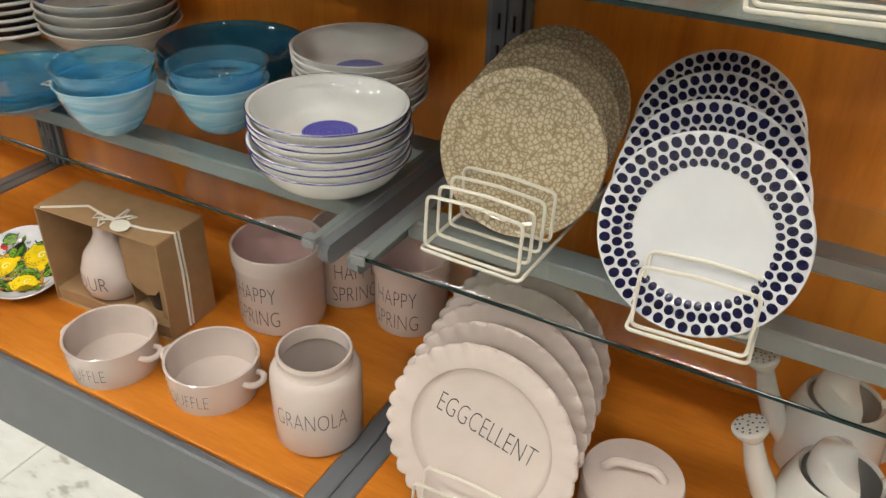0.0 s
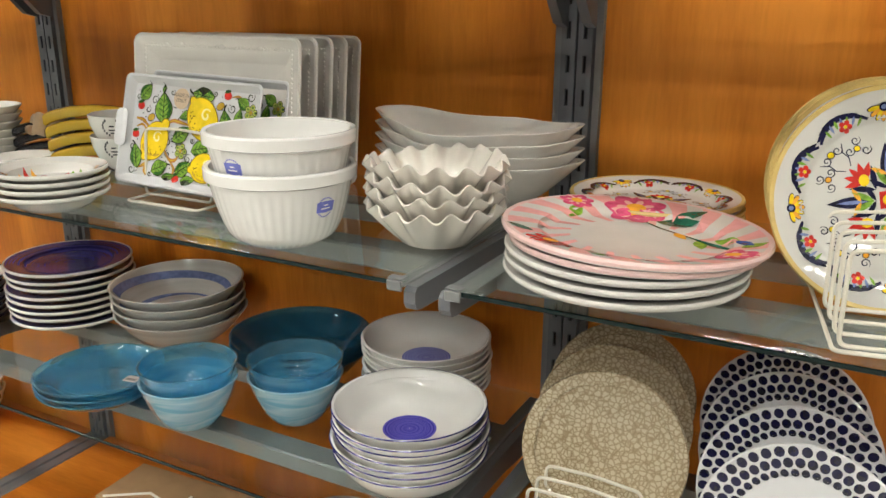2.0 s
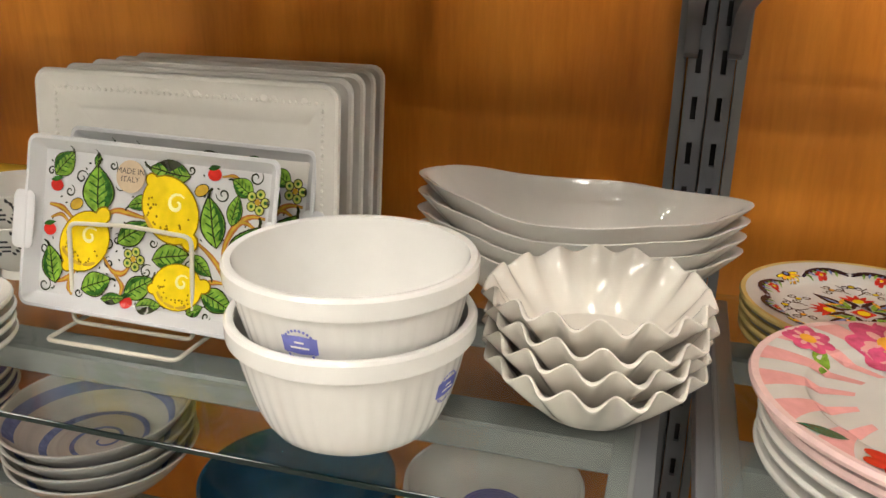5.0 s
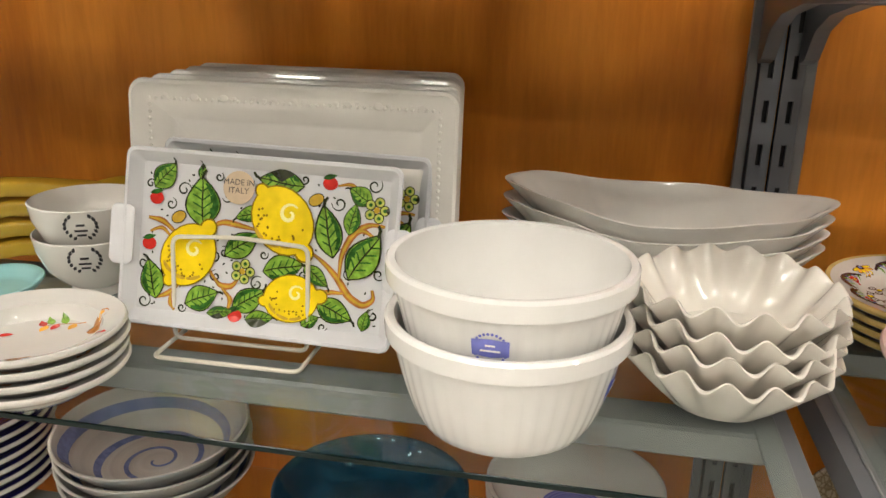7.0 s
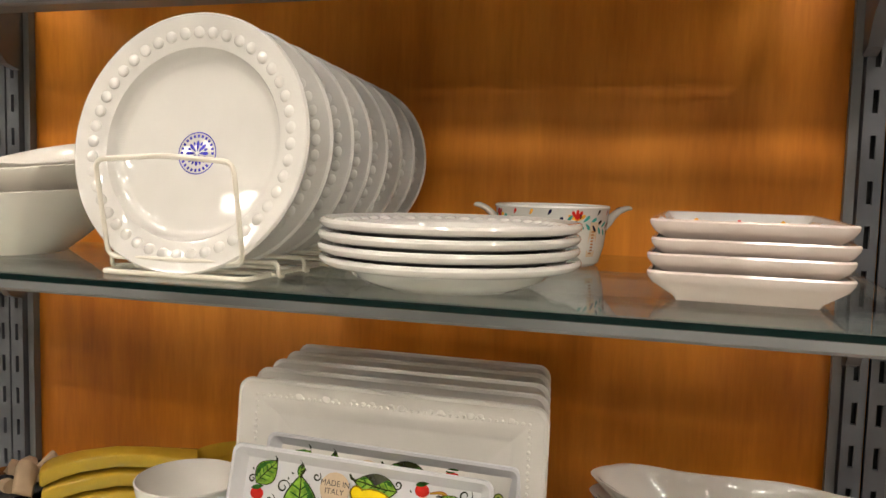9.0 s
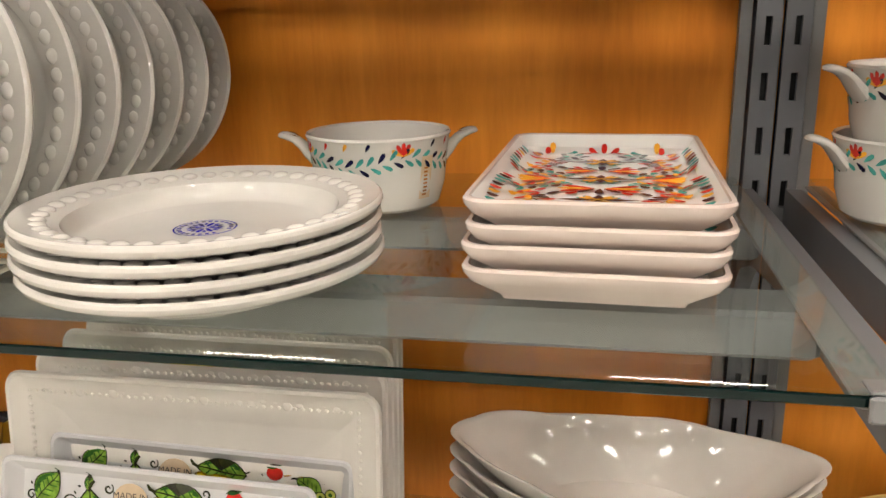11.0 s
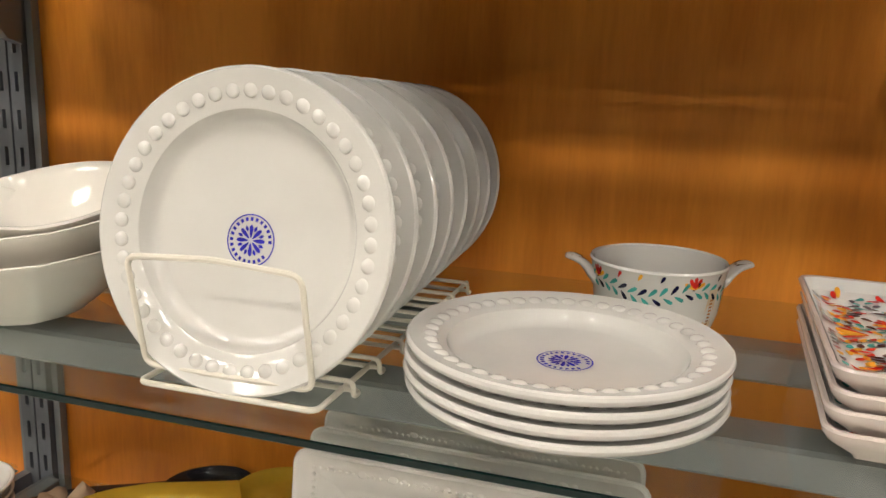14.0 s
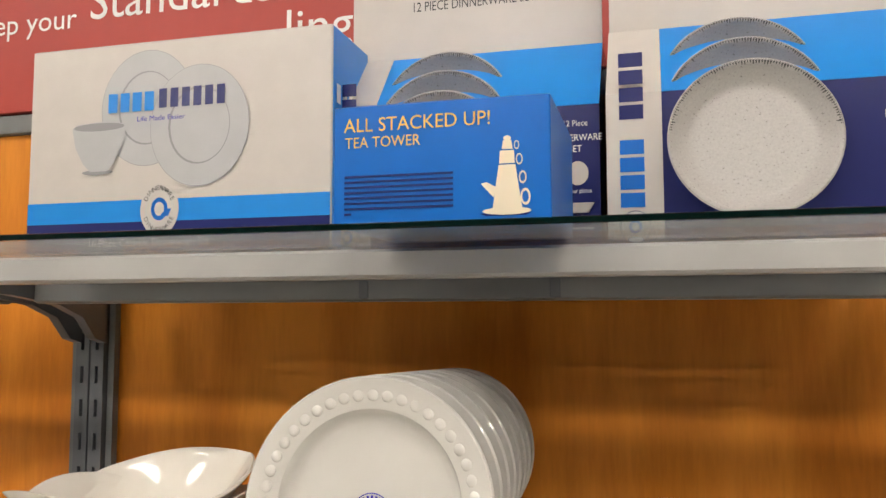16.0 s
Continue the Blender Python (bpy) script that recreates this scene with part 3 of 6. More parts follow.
def sticker_seal(parent, x, y, z, r):
    """Round blue paper seal: ring and rosette."""
    drawing = []
    ring = [(r * math.cos(2 * math.pi * k / 36) + x, r * math.sin(2 * math.pi * k / 36) + y) for k in range(37)]
    for a, b in zip(ring, ring[1:]):
        drawing.append(([a, b, (x + (b[0] - x) * 0.95, y + (b[1] - y) * 0.95), (x + (a[0] - x) * 0.95, y + (a[1] - y) * 0.95)], 0, 1))
    for k in range(8):
        drawing.append((drop(x + r * 0.08 * math.cos(radians(45 * k)), y + r * 0.08 * math.sin(radians(45 * k)), r * 0.52, r * 0.2, 45 * k), 0, 1))
        drawing.append((leaf(x + r * 0.36 * math.cos(radians(45 * k + 22)), y + r * 0.36 * math.sin(radians(45 * k + 22)), r * 0.24, r * 0.12, 45 * k + 22), 0, 1))
    for k in range(22):
        a = 360 / 24 * k
        drawing.append(([(x + q * math.cos(radians(a + s)), y + q * math.sin(radians(a + s))) for q, s in ((r * 0.74, -4), (r * 0.74, 4), (r * 0.88, 4), (r * 0.88, -4))], 0, 1))
    return motifs("seal", parent, drawing, [INK_BLUE], flat(z), "round blue rosette seal")


# ---------------------------------------------------------------- bottom deck
def souffle_dish(x, y, turn, words):
    prof, _ = bowl_curve(0.078, 0.069, 0.072, 0.0045, 0.5)
    ob = thing("souffle_dish", "blush white handled ceramic dish with thin dark lettering", "dish", turn_z(x, y, DECK, turn), "dishes on the deck")
    part("body", lathe(prof, 56, lambda a, r, z: (r * (1 + 0.006 * math.sin(3 * a)), z)), BLUSH, ob)
    for s in (-1, 1):
        pts = [(s * 0.073, -0.017, 0.046), (s * 0.09, -0.017, 0.047), (s * 0.098, 0, 0.046), (s * 0.09, 0.017, 0.047), (s * 0.073, 0.017, 0.046)]
        part("handle", tube(fillet(pts, 0.012), 0.0055, seg=10), BLUSH, ob)
    lettering(words, 0.038, INK, ob, pose(0, 0, 0.032), thin=-0.0011, wrap=0.0782, narrow=0.56)
    return ob


souffle_dish(-0.945, 0.7, 8, "SOUFFLE")
souffle_dish(-0.754, 0.74, 6, "SOUFFLE")

jar = thing("storage_jar", "blush white ceramic jar lettered granola, its lid missing", "jar", turn_z(-0.546, 0.75, DECK, 27))
prof = [(0, 0.003), (0.06, 0.003), (0.062, 0), (0.066, 0.002), (0.0695, 0.008), (0.0705, 0.06), (0.0705, 0.115), (0.069, 0.128), (0.064, 0.136), (0.0575, 0.14), (0.0555, 0.145), (0.0555, 0.153), (0.0578, 0.157), (0.058, 0.161), (0.0562, 0.164), (0.0528, 0.163), (0.0515, 0.14), (0.06, 0.132), (0.064, 0.12), (0.064, 0.02), (0.058, 0.008), (0, 0.007)]
part("body", lathe(prof, 56), BLUSH, jar)
lettering("GRANOLA", 0.046, INK, jar, pose(0, 0, 0.075), thin=-0.0011, wrap=0.0709, narrow=0.54)


def crock(x, y, turn, r, h):
    ob = thing("utensil_crock", "tall blush ceramic crock with pink inside and dark lettering", "crock", turn_z(x, y, DECK, turn), "crocks on the deck")
    prof = [(0, 0.003), (r * 0.86, 0.003), (r * 0.88, 0), (r * 0.93, 0.003), (r * 0.96, 0.02), (r * 0.965, h * 0.78), (r * 0.97, h * 0.79), (r, h * 0.8), (r, h * 0.97), (r * 0.99, h - 0.001), (r * 0.965, h)]
    part("body", lathe(prof + [(r * 0.93, h - 0.002)], 56), BLUSH, ob)
    part("lining", lathe([(r * 0.931, h - 0.002), (r * 0.91, 0.02), (r * 0.85, 0.009), (0, 0.008)], 56, mouth=False), PINKISH, ob, "pale pink glazed inside")
    lettering("HAPPY\nSPRING", 0.05, INK, ob, pose(0, 0, h * 0.4), thin=-0.0011, wrap=r * 0.968, narrow=0.56)
    return ob


crock(-0.787, 0.966, 4, 0.0855, 0.163)
crock(-0.72, 1.09, 45, 0.072, 0.15)
crock(-0.569, 1.075, 4, 0.072, 0.15)


def scalloped_plate():
    """Serving plate with a pinched edge, lettered."""
    R = 0.1388
    prof, inner = plate_curve(R, 0.022, 0.005, 0.72)
    ob = thing("scalloped_plate", "blush white ceramic plate with a pinched scalloped edge", "plate", group="lettered plates")
    def pinch(a, r, z):
        k = max(0, (r / R - 0.86) / 0.14)
        w = abs(math.sin(a * 16))
        return r * (1 + 0.03 * k * w), z - 0.0065 * k * (1 - w)
    part("body", lathe(prof, 128, pinch), BLUSH, ob)
    lettering("EGGCELLENT", 0.046, INK, ob, pose(0, 0.018, 0.0075), thin=-0.0011, narrow=0.56)
    return ob


egg = scalloped_plate()
egg.matrix_basis = standing(-0.26, 0.727, DECK, 0.1388, 16, 0, -12)
for y, s in ((0.777, -10), (0.827, -14), (0.877, -8), (0.925, -12)):
    copy_thing(egg, standing(-0.26 - 0.13 * (y - 0.727), y, DECK, 0.1388, 14, 0, s))
rack(pose(-0.262, 0.645, DECK, 0, 0, 0), 0.13, 0.3, (0.012, 0.045, 0.1, 0.15, 0.2, 0.25), 0.085)

canister = thing("lidded_canister", "low white ceramic canister with a strap-handled lid", "canister", turn_z(-0.063, 0.81, DECK, 10))
part("body", lathe([(0, 0.003), (0.06, 0.003), (0.062, 0), (0.069, 0.006), (0.07, 0.075), (0.067, 0.085), (0.062, 0.085), (0.06, 0.01), (0, 0.008)], 48), BLUSH, canister)
lid = part("lid", lathe([(0, 0.086), (0.066, 0.086), (0.0705, 0.089), (0.0705, 0.097), (0.068, 0.102), (0.045, 0.105), (0, 0.107)], 48), BLUSH, canister)
part("strap_handle", tube(fillet([(-0.04, 0, 0.104), (-0.026, 0, 0.122), (0.026, 0, 0.122), (0.04, 0, 0.104)], 0.015), 0.007, seg=10), BLUSH, lid)


def watering_can(x, y, turn):
    ob = thing("watering_can", "white ceramic watering can with a perforated rose", "watering can", turn_z(x, y, DECK, turn), "watering cans")
    prof = [(0, 0.003), (0.062, 0.003), (0.064, 0), (0.07, 0.006), (0.075, 0.05), (0.07, 0.1), (0.058, 0.135), (0.054, 0.14), (0.05, 0.135), (0.064, 0.1), (0.069, 0.05), (0.06, 0.01), (0, 0.009)]
    part("body", lathe(prof, 48), WHITE, ob)
    part("hood", rings([[(0.012 + 0.056 * math.cos(t) * s, 0.056 * math.sin(t) * s, 0.138 + h * (0.5 - 0.5 * math.cos(t) if s else 1)) for t in (math.pi * (k / 16 + 0.5) for k in range(17))] for s, h in ((1.0, 0.0), (0.97, 0.02), (0.86, 0.036), (0.6, 0.046), (0.1, 0.05))], caps=(False, False)), WHITE, ob, "half hood over the filling hole")
    spout = part("spout", tube([(-0.06, 0, 0.05), (-0.085, 0, 0.08), (-0.105, 0, 0.125), (-0.118, 0, 0.165)], 0.015, seg=14, taper=lambda u: 0.022 - 0.009 * u), WHITE, ob)
    rose = part("rose", move(lathe([(0, -0.014), (0.012, -0.014), (0.024, 0.004), (0.0245, 0.009), (0.021, 0.012), (0, 0.0135)], 28), pose(-0.122, 0, 0.178, 0, -22, 0)), WHITE, spout)
    # flat dark discs on the rose imitate shaded holes
    holes = [disc(q * math.cos(k), q * math.sin(k), 0.0016, n=8) for q, c in ((0.004, 3), (0.0125, 8), (0.018, 12)) for k in (2 * math.pi * j / c for j in range(c))]
    hv, hf = [], []
    for o in holes:
        hf.append(tuple(range(len(hv), len(hv) + 8)))
        hv += [tuple(pose(-0.122, 0, 0.178, 0, -22, 0) @ Vector((u, w, 0.0142 - 0.06 * (u * u + w * w) / 0.024))) for u, w in o]
    ob2 = new("hole", mesh_of("hole", (hv, hf), OPENING_SHADE, 0))
    ob2.parent = spout
    part("handle", tube(fillet([(0.05, 0, 0.135), (0.1, 0, 0.15), (0.125, 0, 0.1), (0.072, 0, 0.03)], 0.04, n=8), 0.009, seg=12), WHITE, ob)
    return ob


watering_can(0.18, 0.915, 12)
watering_can(0.167, 1.075, 14)

# kraft gift box with a cruet
gift = thing("gift_box", "kraft cardboard gift box tied with white string and tag", "gift box", turn_z(-1.041, 0.783, DECK, 3) @ Matrix.Diagonal((1.1, 0.93, 0.87, 1)))
W, Dp, Hh = 0.258, 0.128, 0.236
for nm, sx, sy, sz, at in (("top_panel", W, Dp, 0.003, (0, Dp / 2, Hh - 0.003)), ("bottom_panel", W, Dp, 0.003, (0, Dp / 2, 0)), ("left_panel", 0.003, Dp, Hh - 0.006, (-W / 2 + 0.0015, Dp / 2, 0.003)), ("right_panel", 0.003, Dp, Hh - 0.006, (W / 2 - 0.0015, Dp / 2, 0.003)), ("back_panel", W - 0.006, 0.003, Hh - 0.006, (0, Dp - 0.0015, 0.003))):
    part(nm, block(sx, sy, sz, at, 0.0008), KRAFT, gift)
# inner parts use the board colour with the box's shade painted in
part("ledge", block(W - 0.008, Dp - 0.006, 0.03, (0, Dp / 2, 0.0035), 0.001), KRAFT_SHADED, gift)
part("divider", block(0.003, 0.09, Hh - 0.045, (0.03, 0.075, 0.034), 0.0008), KRAFT_SHADED, gift)
part("insert_card", prism([(0.033, 0.11), (0.05, 0.092), (0.07, 0.082), (0.09, 0.09), (0.1, 0.105), (0.1, 0.034), (0.124, 0.034), (0.124, 0.229), (0.033, 0.229)], 0.002), KRAFT_SHADED, gift, at=pose(0, 0.02, 0))
part("jigger", move(lathe([(0, 0), (0.024, 0), (0.03, 0.03), (0.03, 0.06), (0.0285, 0.06), (0.02, 0.004), (0, 0.004)], 24), pose(0.075, 0.06, 0.034)), shader("dark_brown_glass", (0.05, 0.035, 0.03), 0.15)[0], gift, "dark brown glass cup")
part("ribbon", join(tube([(-0.115, 0.004, Hh + 0.001), (-0.05, 0.05, Hh + 0.0016), (0.02, 0.03, Hh + 0.002), (0.08, 0.035, Hh + 0.0016), (W / 2 + 0.0005, 0.05, Hh + 0.001), (W / 2 + 0.0016, 0.052, Hh * 0.6), (W / 2 + 0.0016, 0.05, 0.01)], 0.0026, seg=6), tube([(W / 2 + 0.0016, 0.058, Hh), (W / 2 + 0.0016, 0.062, Hh * 0.5), (W / 2 + 0.0016, 0.058, 0.01)], 0.002, seg=6)), STRING, gift)
bow = []
for a in (25, 75, 200, 250):
    c, s = math.cos(radians(a)), math.sin(radians(a))
    bow.append(tube([(0.02, 0.035, Hh + 0.004), (0.02 + 0.028 * c, 0.035 + 0.028 * s, Hh + 0.013), (0.02 + 0.036 * c - 0.008 * s, 0.035 + 0.036 * s + 0.008 * c, Hh + 0.006), (0.02 + 0.02 * c, 0.035 + 0.02 * s, Hh + 0.004)], 0.002, seg=6))
part("bow", join(*bow), STRING, gift)
part("tag", lathe([(0, 0), (0.0165, 0), (0.017, 0.0008), (0.0165, 0.0016), (0, 0.0016)], 28), STRING, gift, "round white paper tag", at=pose(0.045, 0.018, Hh + 0.006, 8, 4, 0))
cruet = thing("cruet", "blush white ceramic oil cruet standing in the gift box", "cruet", turn_z(-1.082, 0.838, DECK + 0.0305, 6) @ Matrix.Diagonal((1.16, 1.16, 0.9, 1)))
part("body", move(lathe([(0, 0.002), (0.034, 0.002), (0.036, 0), (0.041, 0.006), (0.0445, 0.03), (0.043, 0.055), (0.035, 0.085), (0.022, 0.108), (0.0165, 0.125), (0.0165, 0.16), (0.018, 0.168), (0.0145, 0.17), (0.012, 0.165), (0.012, 0.14), (0.018, 0.1), (0, 0.09)], 44), Matrix.Diagonal((1.16, 1.16, 1.1, 1))), BLUSH, cruet)
lettering("OUR", 0.05, INK, cruet, pose(0, 0, 0.045), thin=-0.0011, wrap=0.0525, narrow=0.54)


# ---------------------------------------------------------------- lemon drawings
def lemon(out, x, y, r, deg, base=7.0):
    c, s = math.cos(radians(deg)), math.sin(radians(deg))
    for px, k in ((1.26, 0.3), (-1.18, 0.22)):
        out.append((disc(x + c * r * px, y + s * r * px, r * (k + 0.06), r * (k + 0.04), deg), 9, base))
        out.append((disc(x + c * r * px, y + s * r * px, r * k, r * k * 0.9, deg), 0, base + 0.7))
    out.append((disc(x, y, r * 1.23, r * 1.02, deg, 24), 9, base + 0.2))
    out.append((disc(x, y, r * 1.18, r * 0.97, deg, 24), 0, base + 1.0))
    for q in stroke(curl(x + 0.22 * r, y + 0.22 * r, r * 0.36, 40, 1.1), r * 0.13):
        out.append((q, 10, base + 1.5))
    rnd = random.Random(int(x * 9000 + y * 777))
    for _ in range(22):
        a = rnd.uniform(150, 340)
        q = r * rnd.uniform(0.55, 0.92)
        out.append((disc(x + q * math.cos(radians(a)), y + q * 0.9 * math.sin(radians(a)), r * 0.045, n=6), 9, base + 1.5))
    for a in (200, 235, 270):
        arc = [(x + r * 0.98 * math.cos(radians(a + 8 * k)), y + r * 0.86 * math.sin(radians(a + 8 * k))) for k in range(5)]
        out += [(q, 8, base + 1.3) for q in stroke(arc, r * 0.14)]


def foliage(out, x, y, length, deg, width=0.55, base=2.0, seed=0):
    """Plump painted leaf about (x, y): dark outline, light body, shaded half, veins and a curled tip."""
    rnd = random.Random(seed)
    c, s = math.cos(radians(deg)), math.sin(radians(deg))
    x, y = x - c * length * 0.5, y - s * length * 0.5
    to = lambda u, w: (x + c * length * u - s * length * w, y + s * length * u + c * length * w)
    out.append((leaf(*to(-0.03, 0), length * 1.07, length * (width + 0.07), deg, 9), 6, base))
    out.append((leaf(*to(0, 0), length, length * width, deg, 9), 1, base + 0.25))
    side = rnd.choice((-1, 1))
    half = [(0.02, 0.0)] + [(k / 8, side * width * 0.48 * math.sin(math.pi * (k / 8) ** 0.85)) for k in range(1, 8)] + [(0.98, 0.0), (0.75, side * width * 0.1), (0.5, side * width * 0.2), (0.3, side * width * 0.12)]
    for a, b in zip(range(1, 7), range(2, 8)):
        inner = lambda k: (half[k][0], half[k][1] * (0.45 + 0.25 * rnd.random()))
        out.append(([to(*half[a]), to(*half[b]), to(*inner(b)), to(*inner(a))], 2, base + 0.5))
    for k in range(4):
        u = 0.2 + 0.17 * k
        for sd in (-1, 1):
            out += [(q, 2, base + 0.75) for q in stroke([to(u, 0), to(u + 0.08, sd * width * 0.17), to(u + 0.13, sd * width * 0.3)], length * 0.035)]
    out += [(q, 6, base + 0.95) for q in stroke([to(t, 0.02 * math.sin(5 * t)) for t in (0.0, 0.25, 0.5, 0.75, 1.0)], length * 0.035)]
    out += [(q, 6, base + 0.3) for q in stroke([to(0.95, 0), to(1.08, 0.04 * side), to(1.14, 0.12 * side)], length * 0.07)]


LEMON_PALETTE = [P_YELLOW, P_GREEN, P_DARKGREEN, P_LIME, P_RED, P_BROWN, P_OUTLINE, P_TAN, P_OCHRE, paint("lemon_shade_paint", (0.3, 0.19, 0.01), 0.6), P_PALE]


def lemon_drawing(w, h):
    """Lemons, leaves, berries and flourishes over a panel of size w x h."""
    out = []
    X = lambda u: (u - 0.5) * w
    Y = lambda u: (0.5 - u) * h
    r = h * 0.18
    for path, k in ((((0.04, 0.38), (0.1, 0.39), (0.16, 0.47)), 1), (((0.05, 0.47), (0.1, 0.43), (0.14, 0.5)), 0.7), (((0.28, 0.44), (0.34, 0.36), (0.42, 0.38), (0.5, 0.4)), 1), (((0.68, 0.48), (0.76, 0.56), (0.82, 0.66), (0.86, 0.76), (0.92, 0.81), (0.96, 0.76), (0.95, 0.7)), 1.2), (((0.82, 0.66), (0.82, 0.5), (0.86, 0.36), (0.92, 0.29), (0.98, 0.3)), 1.1), (((0.86, 0.36), (0.9, 0.33), (0.95, 0.38)), 0.8), (((0.3, 0.68), (0.35, 0.78), (0.4, 0.78), (0.43, 0.7)), 1), (((0.36, 0.79), (0.4, 0.86), (0.39, 0.92)), 0.9), (((0.18, 0.8), (0.14, 0.87), (0.09, 0.9)), 0.9), (((0.15, 0.86), (0.15, 0.93), (0.17, 0.97)), 0.8), (((0.72, 0.82), (0.77, 0.74), (0.84, 0.74)), 0.9), (((0.79, 0.07), (0.84, 0.05), (0.88, 0.09)), 0.6)):
        pts = [Vector((X(a), Y(b), 0)) for a, b in path]
        fine = [(p.x, p.y) for p in fillet(pts, h * 0.09)]
        out += [(q, 5, 1) for q in stroke(fine, h * 0.042 * k)]
        out += [(q, 8, 1.6) for q in stroke(fine, h * 0.016 * k)]
    for i, (x, y, ln, a, wd) in enumerate(((0.1, 0.1, 0.21, 50, 0.72), (0.26, 0.25, 0.32, 96, 0.72), (0.57, 0.08, 0.3, 175, 0.5), (0.765, 0.36, 0.33, 105, 0.5), (0.855, 0.27, 0.2, 80, 0.5), (0.91, 0.5, 0.34, 58, 0.58), (0.81, 0.86, 0.25, -20, 0.6), (0.07, 0.78, 0.26, 105, 0.6), (0.28, 0.87, 0.24, 25, 0.66), (0.47, 0.85, 0.25, 35, 0.58), (0.6, 0.62, 0.27, 15, 0.6), (0.43, 0.5, 0.27, 35, 0.55), (0.45, 0.3, 0.19, 200, 0.5), (0.88, 0.12, 0.17, 150, 0.7), (0.52, 0.96, 0.19, 10, 0.5), (0.93, 0.9, 0.13, 80, 0.6), (0.25, 0.05, 0.1, 80, 0.5), (0.36, 0.95, 0.18, 10, 0.4), (0.73, 0.65, 0.2, -35, 0.5), (0.72, 0.94, 0.13, 30, 0.6))):
        foliage(out, X(x), Y(y), ln * h, a, wd, 2.0 + 1.6 * (i % 3), i)
    lemon(out, X(0.215), Y(0.6), r, 55)
    lemon(out, X(0.585), Y(0.32), r * 1.08, -50)
    lemon(out, X(0.64), Y(0.81), r * 0.85, 10)
    for x, y in ((0.07, 0.25), (0.05, 0.55), (0.76, 0.06), (0.42, 0.96)):
        out.append((disc(X(x), Y(y), h * 0.05, h * 0.042), 4, 4.2))
        out.append((leaf(X(x) - h * 0.05, Y(y) + h * 0.03, h * 0.1, h * 0.035, 15), 2, 4.6))
    for x, y in ((0.165, 0.36), (0.71, 0.17), (0.7, 0.74)):
        out.append((disc(X(x), Y(y), h * 0.056, h * 0.04, 30), 6, 2.2))
        out.append((disc(X(x), Y(y), h * 0.05, h * 0.034, 30), 8, 2.6))
    for fx, fy in ((0.44, 0.67), (0.945, 0.2)):
        for k in range(5):
            px, py = X(fx) + h * 0.052 * math.cos(k * 1.257), Y(fy) + h * 0.052 * math.sin(k * 1.257)
            out.append((disc(px, py, h * 0.034), 6, 5.0))
            out.append((disc(px, py, h * 0.028), 3, 5.4))
            out.append((disc(px, py, h * 0.012), 2, 5.8))
        out.append((disc(X(fx), Y(fy), h * 0.02), 8, 6.2))
    for i, (x, y, a) in enumerate(((0.04, 0.16, 20), (0.13, 0.28, 80), (0.18, 0.18, 0), (0.32, 0.08, 60), (0.36, 0.2, 200), (0.03, 0.68, 90), (0.5, 0.15, 0), (0.97, 0.6, 0), (0.8, 0.18, 180), (0.52, 0.55, 30), (0.96, 0.86, 90), (0.32, 0.6, 200), (0.68, 0.66, 20), (0.36, 0.56, 120), (0.5, 0.74, 60), (0.2, 0.95, 10), (0.86, 0.62, 140), (0.04, 0.93, 60), (0.66, 0.05, 200), (0.3, 0.42, 20), (0.62, 0.5, 300), (0.77, 0.97, 0), (0.33, 0.72, 90), (0.93, 0.05, 40), (0.12, 0.72, 30))):
        out += [(q, 6, 0.6) for q in stroke(curl(X(x), Y(y), h * (0.032 + 0.01 * (i % 3)), a, 1.2, 14, (-1) ** i), h * 0.012)]
    rnd = random.Random(5)
    for _ in range(90):
        out.append((disc(X(rnd.uniform(0.03, 0.98)), Y(rnd.uniform(0.05, 0.96)), h * 0.006, h * 0.011, rnd.uniform(0, 180), 6), 6, 0.2))
    return out


# lemon dish lying on the deck
dish = thing("square_dish", "white melamine square dish painted with lemons and leaves", "dish", turn_z(-1.284, 0.792, DECK, 18) @ pose(0, 0, 0.0275, 15, 0, 0))
part("body", loft(lambda i: rounded(0.097, 0.095, 0.08, i, 9), [(0.05, 0), (0.04, 0), (0.012, 0.01), (0.001, 0.02), (0, 0.022), (0.002, 0.0235), (0.014, 0.013), (0.03, 0.006), (0.06, 0.005)]), MELAMINE, dish)
motifs("lemon_painting", dish, lemon_drawing(0.152, 0.14), LEMON_PALETTE, lambda u, w: (u, w, 0.0068 + 0.5 * max(0.0, math.hypot(u, w) - 0.066)))

db = thing("deck_bowl", "white ceramic bowl with small blue marks on the deck", "bowl", pose(-2.03, 1.05, DECK), "bowls on the deck")
part("body", lathe(bowl_curve(0.1, 0.085, 0.05, 0.005, 0.5)[0], 48), BRIGHT, db)
marks = [[(0.101 * math.cos(t) * k, 0.101 * math.sin(t) * k, z) for t, k, z in ((a - 0.03, 0.99, 0.068), (a + 0.03, 0.99, 0.068), (a + 0.03, 1.0, 0.08), (a - 0.03, 1.0, 0.08))] for a in (2 * math.pi * j / 30 for j in range(30))]
part("mark_band", ([q for m_ in marks for q in m_], [tuple(range(4 * j, 4 * j + 4)) for j in range(30)]), P_NAVY, db, "row of small blue marks", sharp=0)
copy_thing(db, pose(-2.03, 1.05, DECK + 0.03, 0, 0, 20))

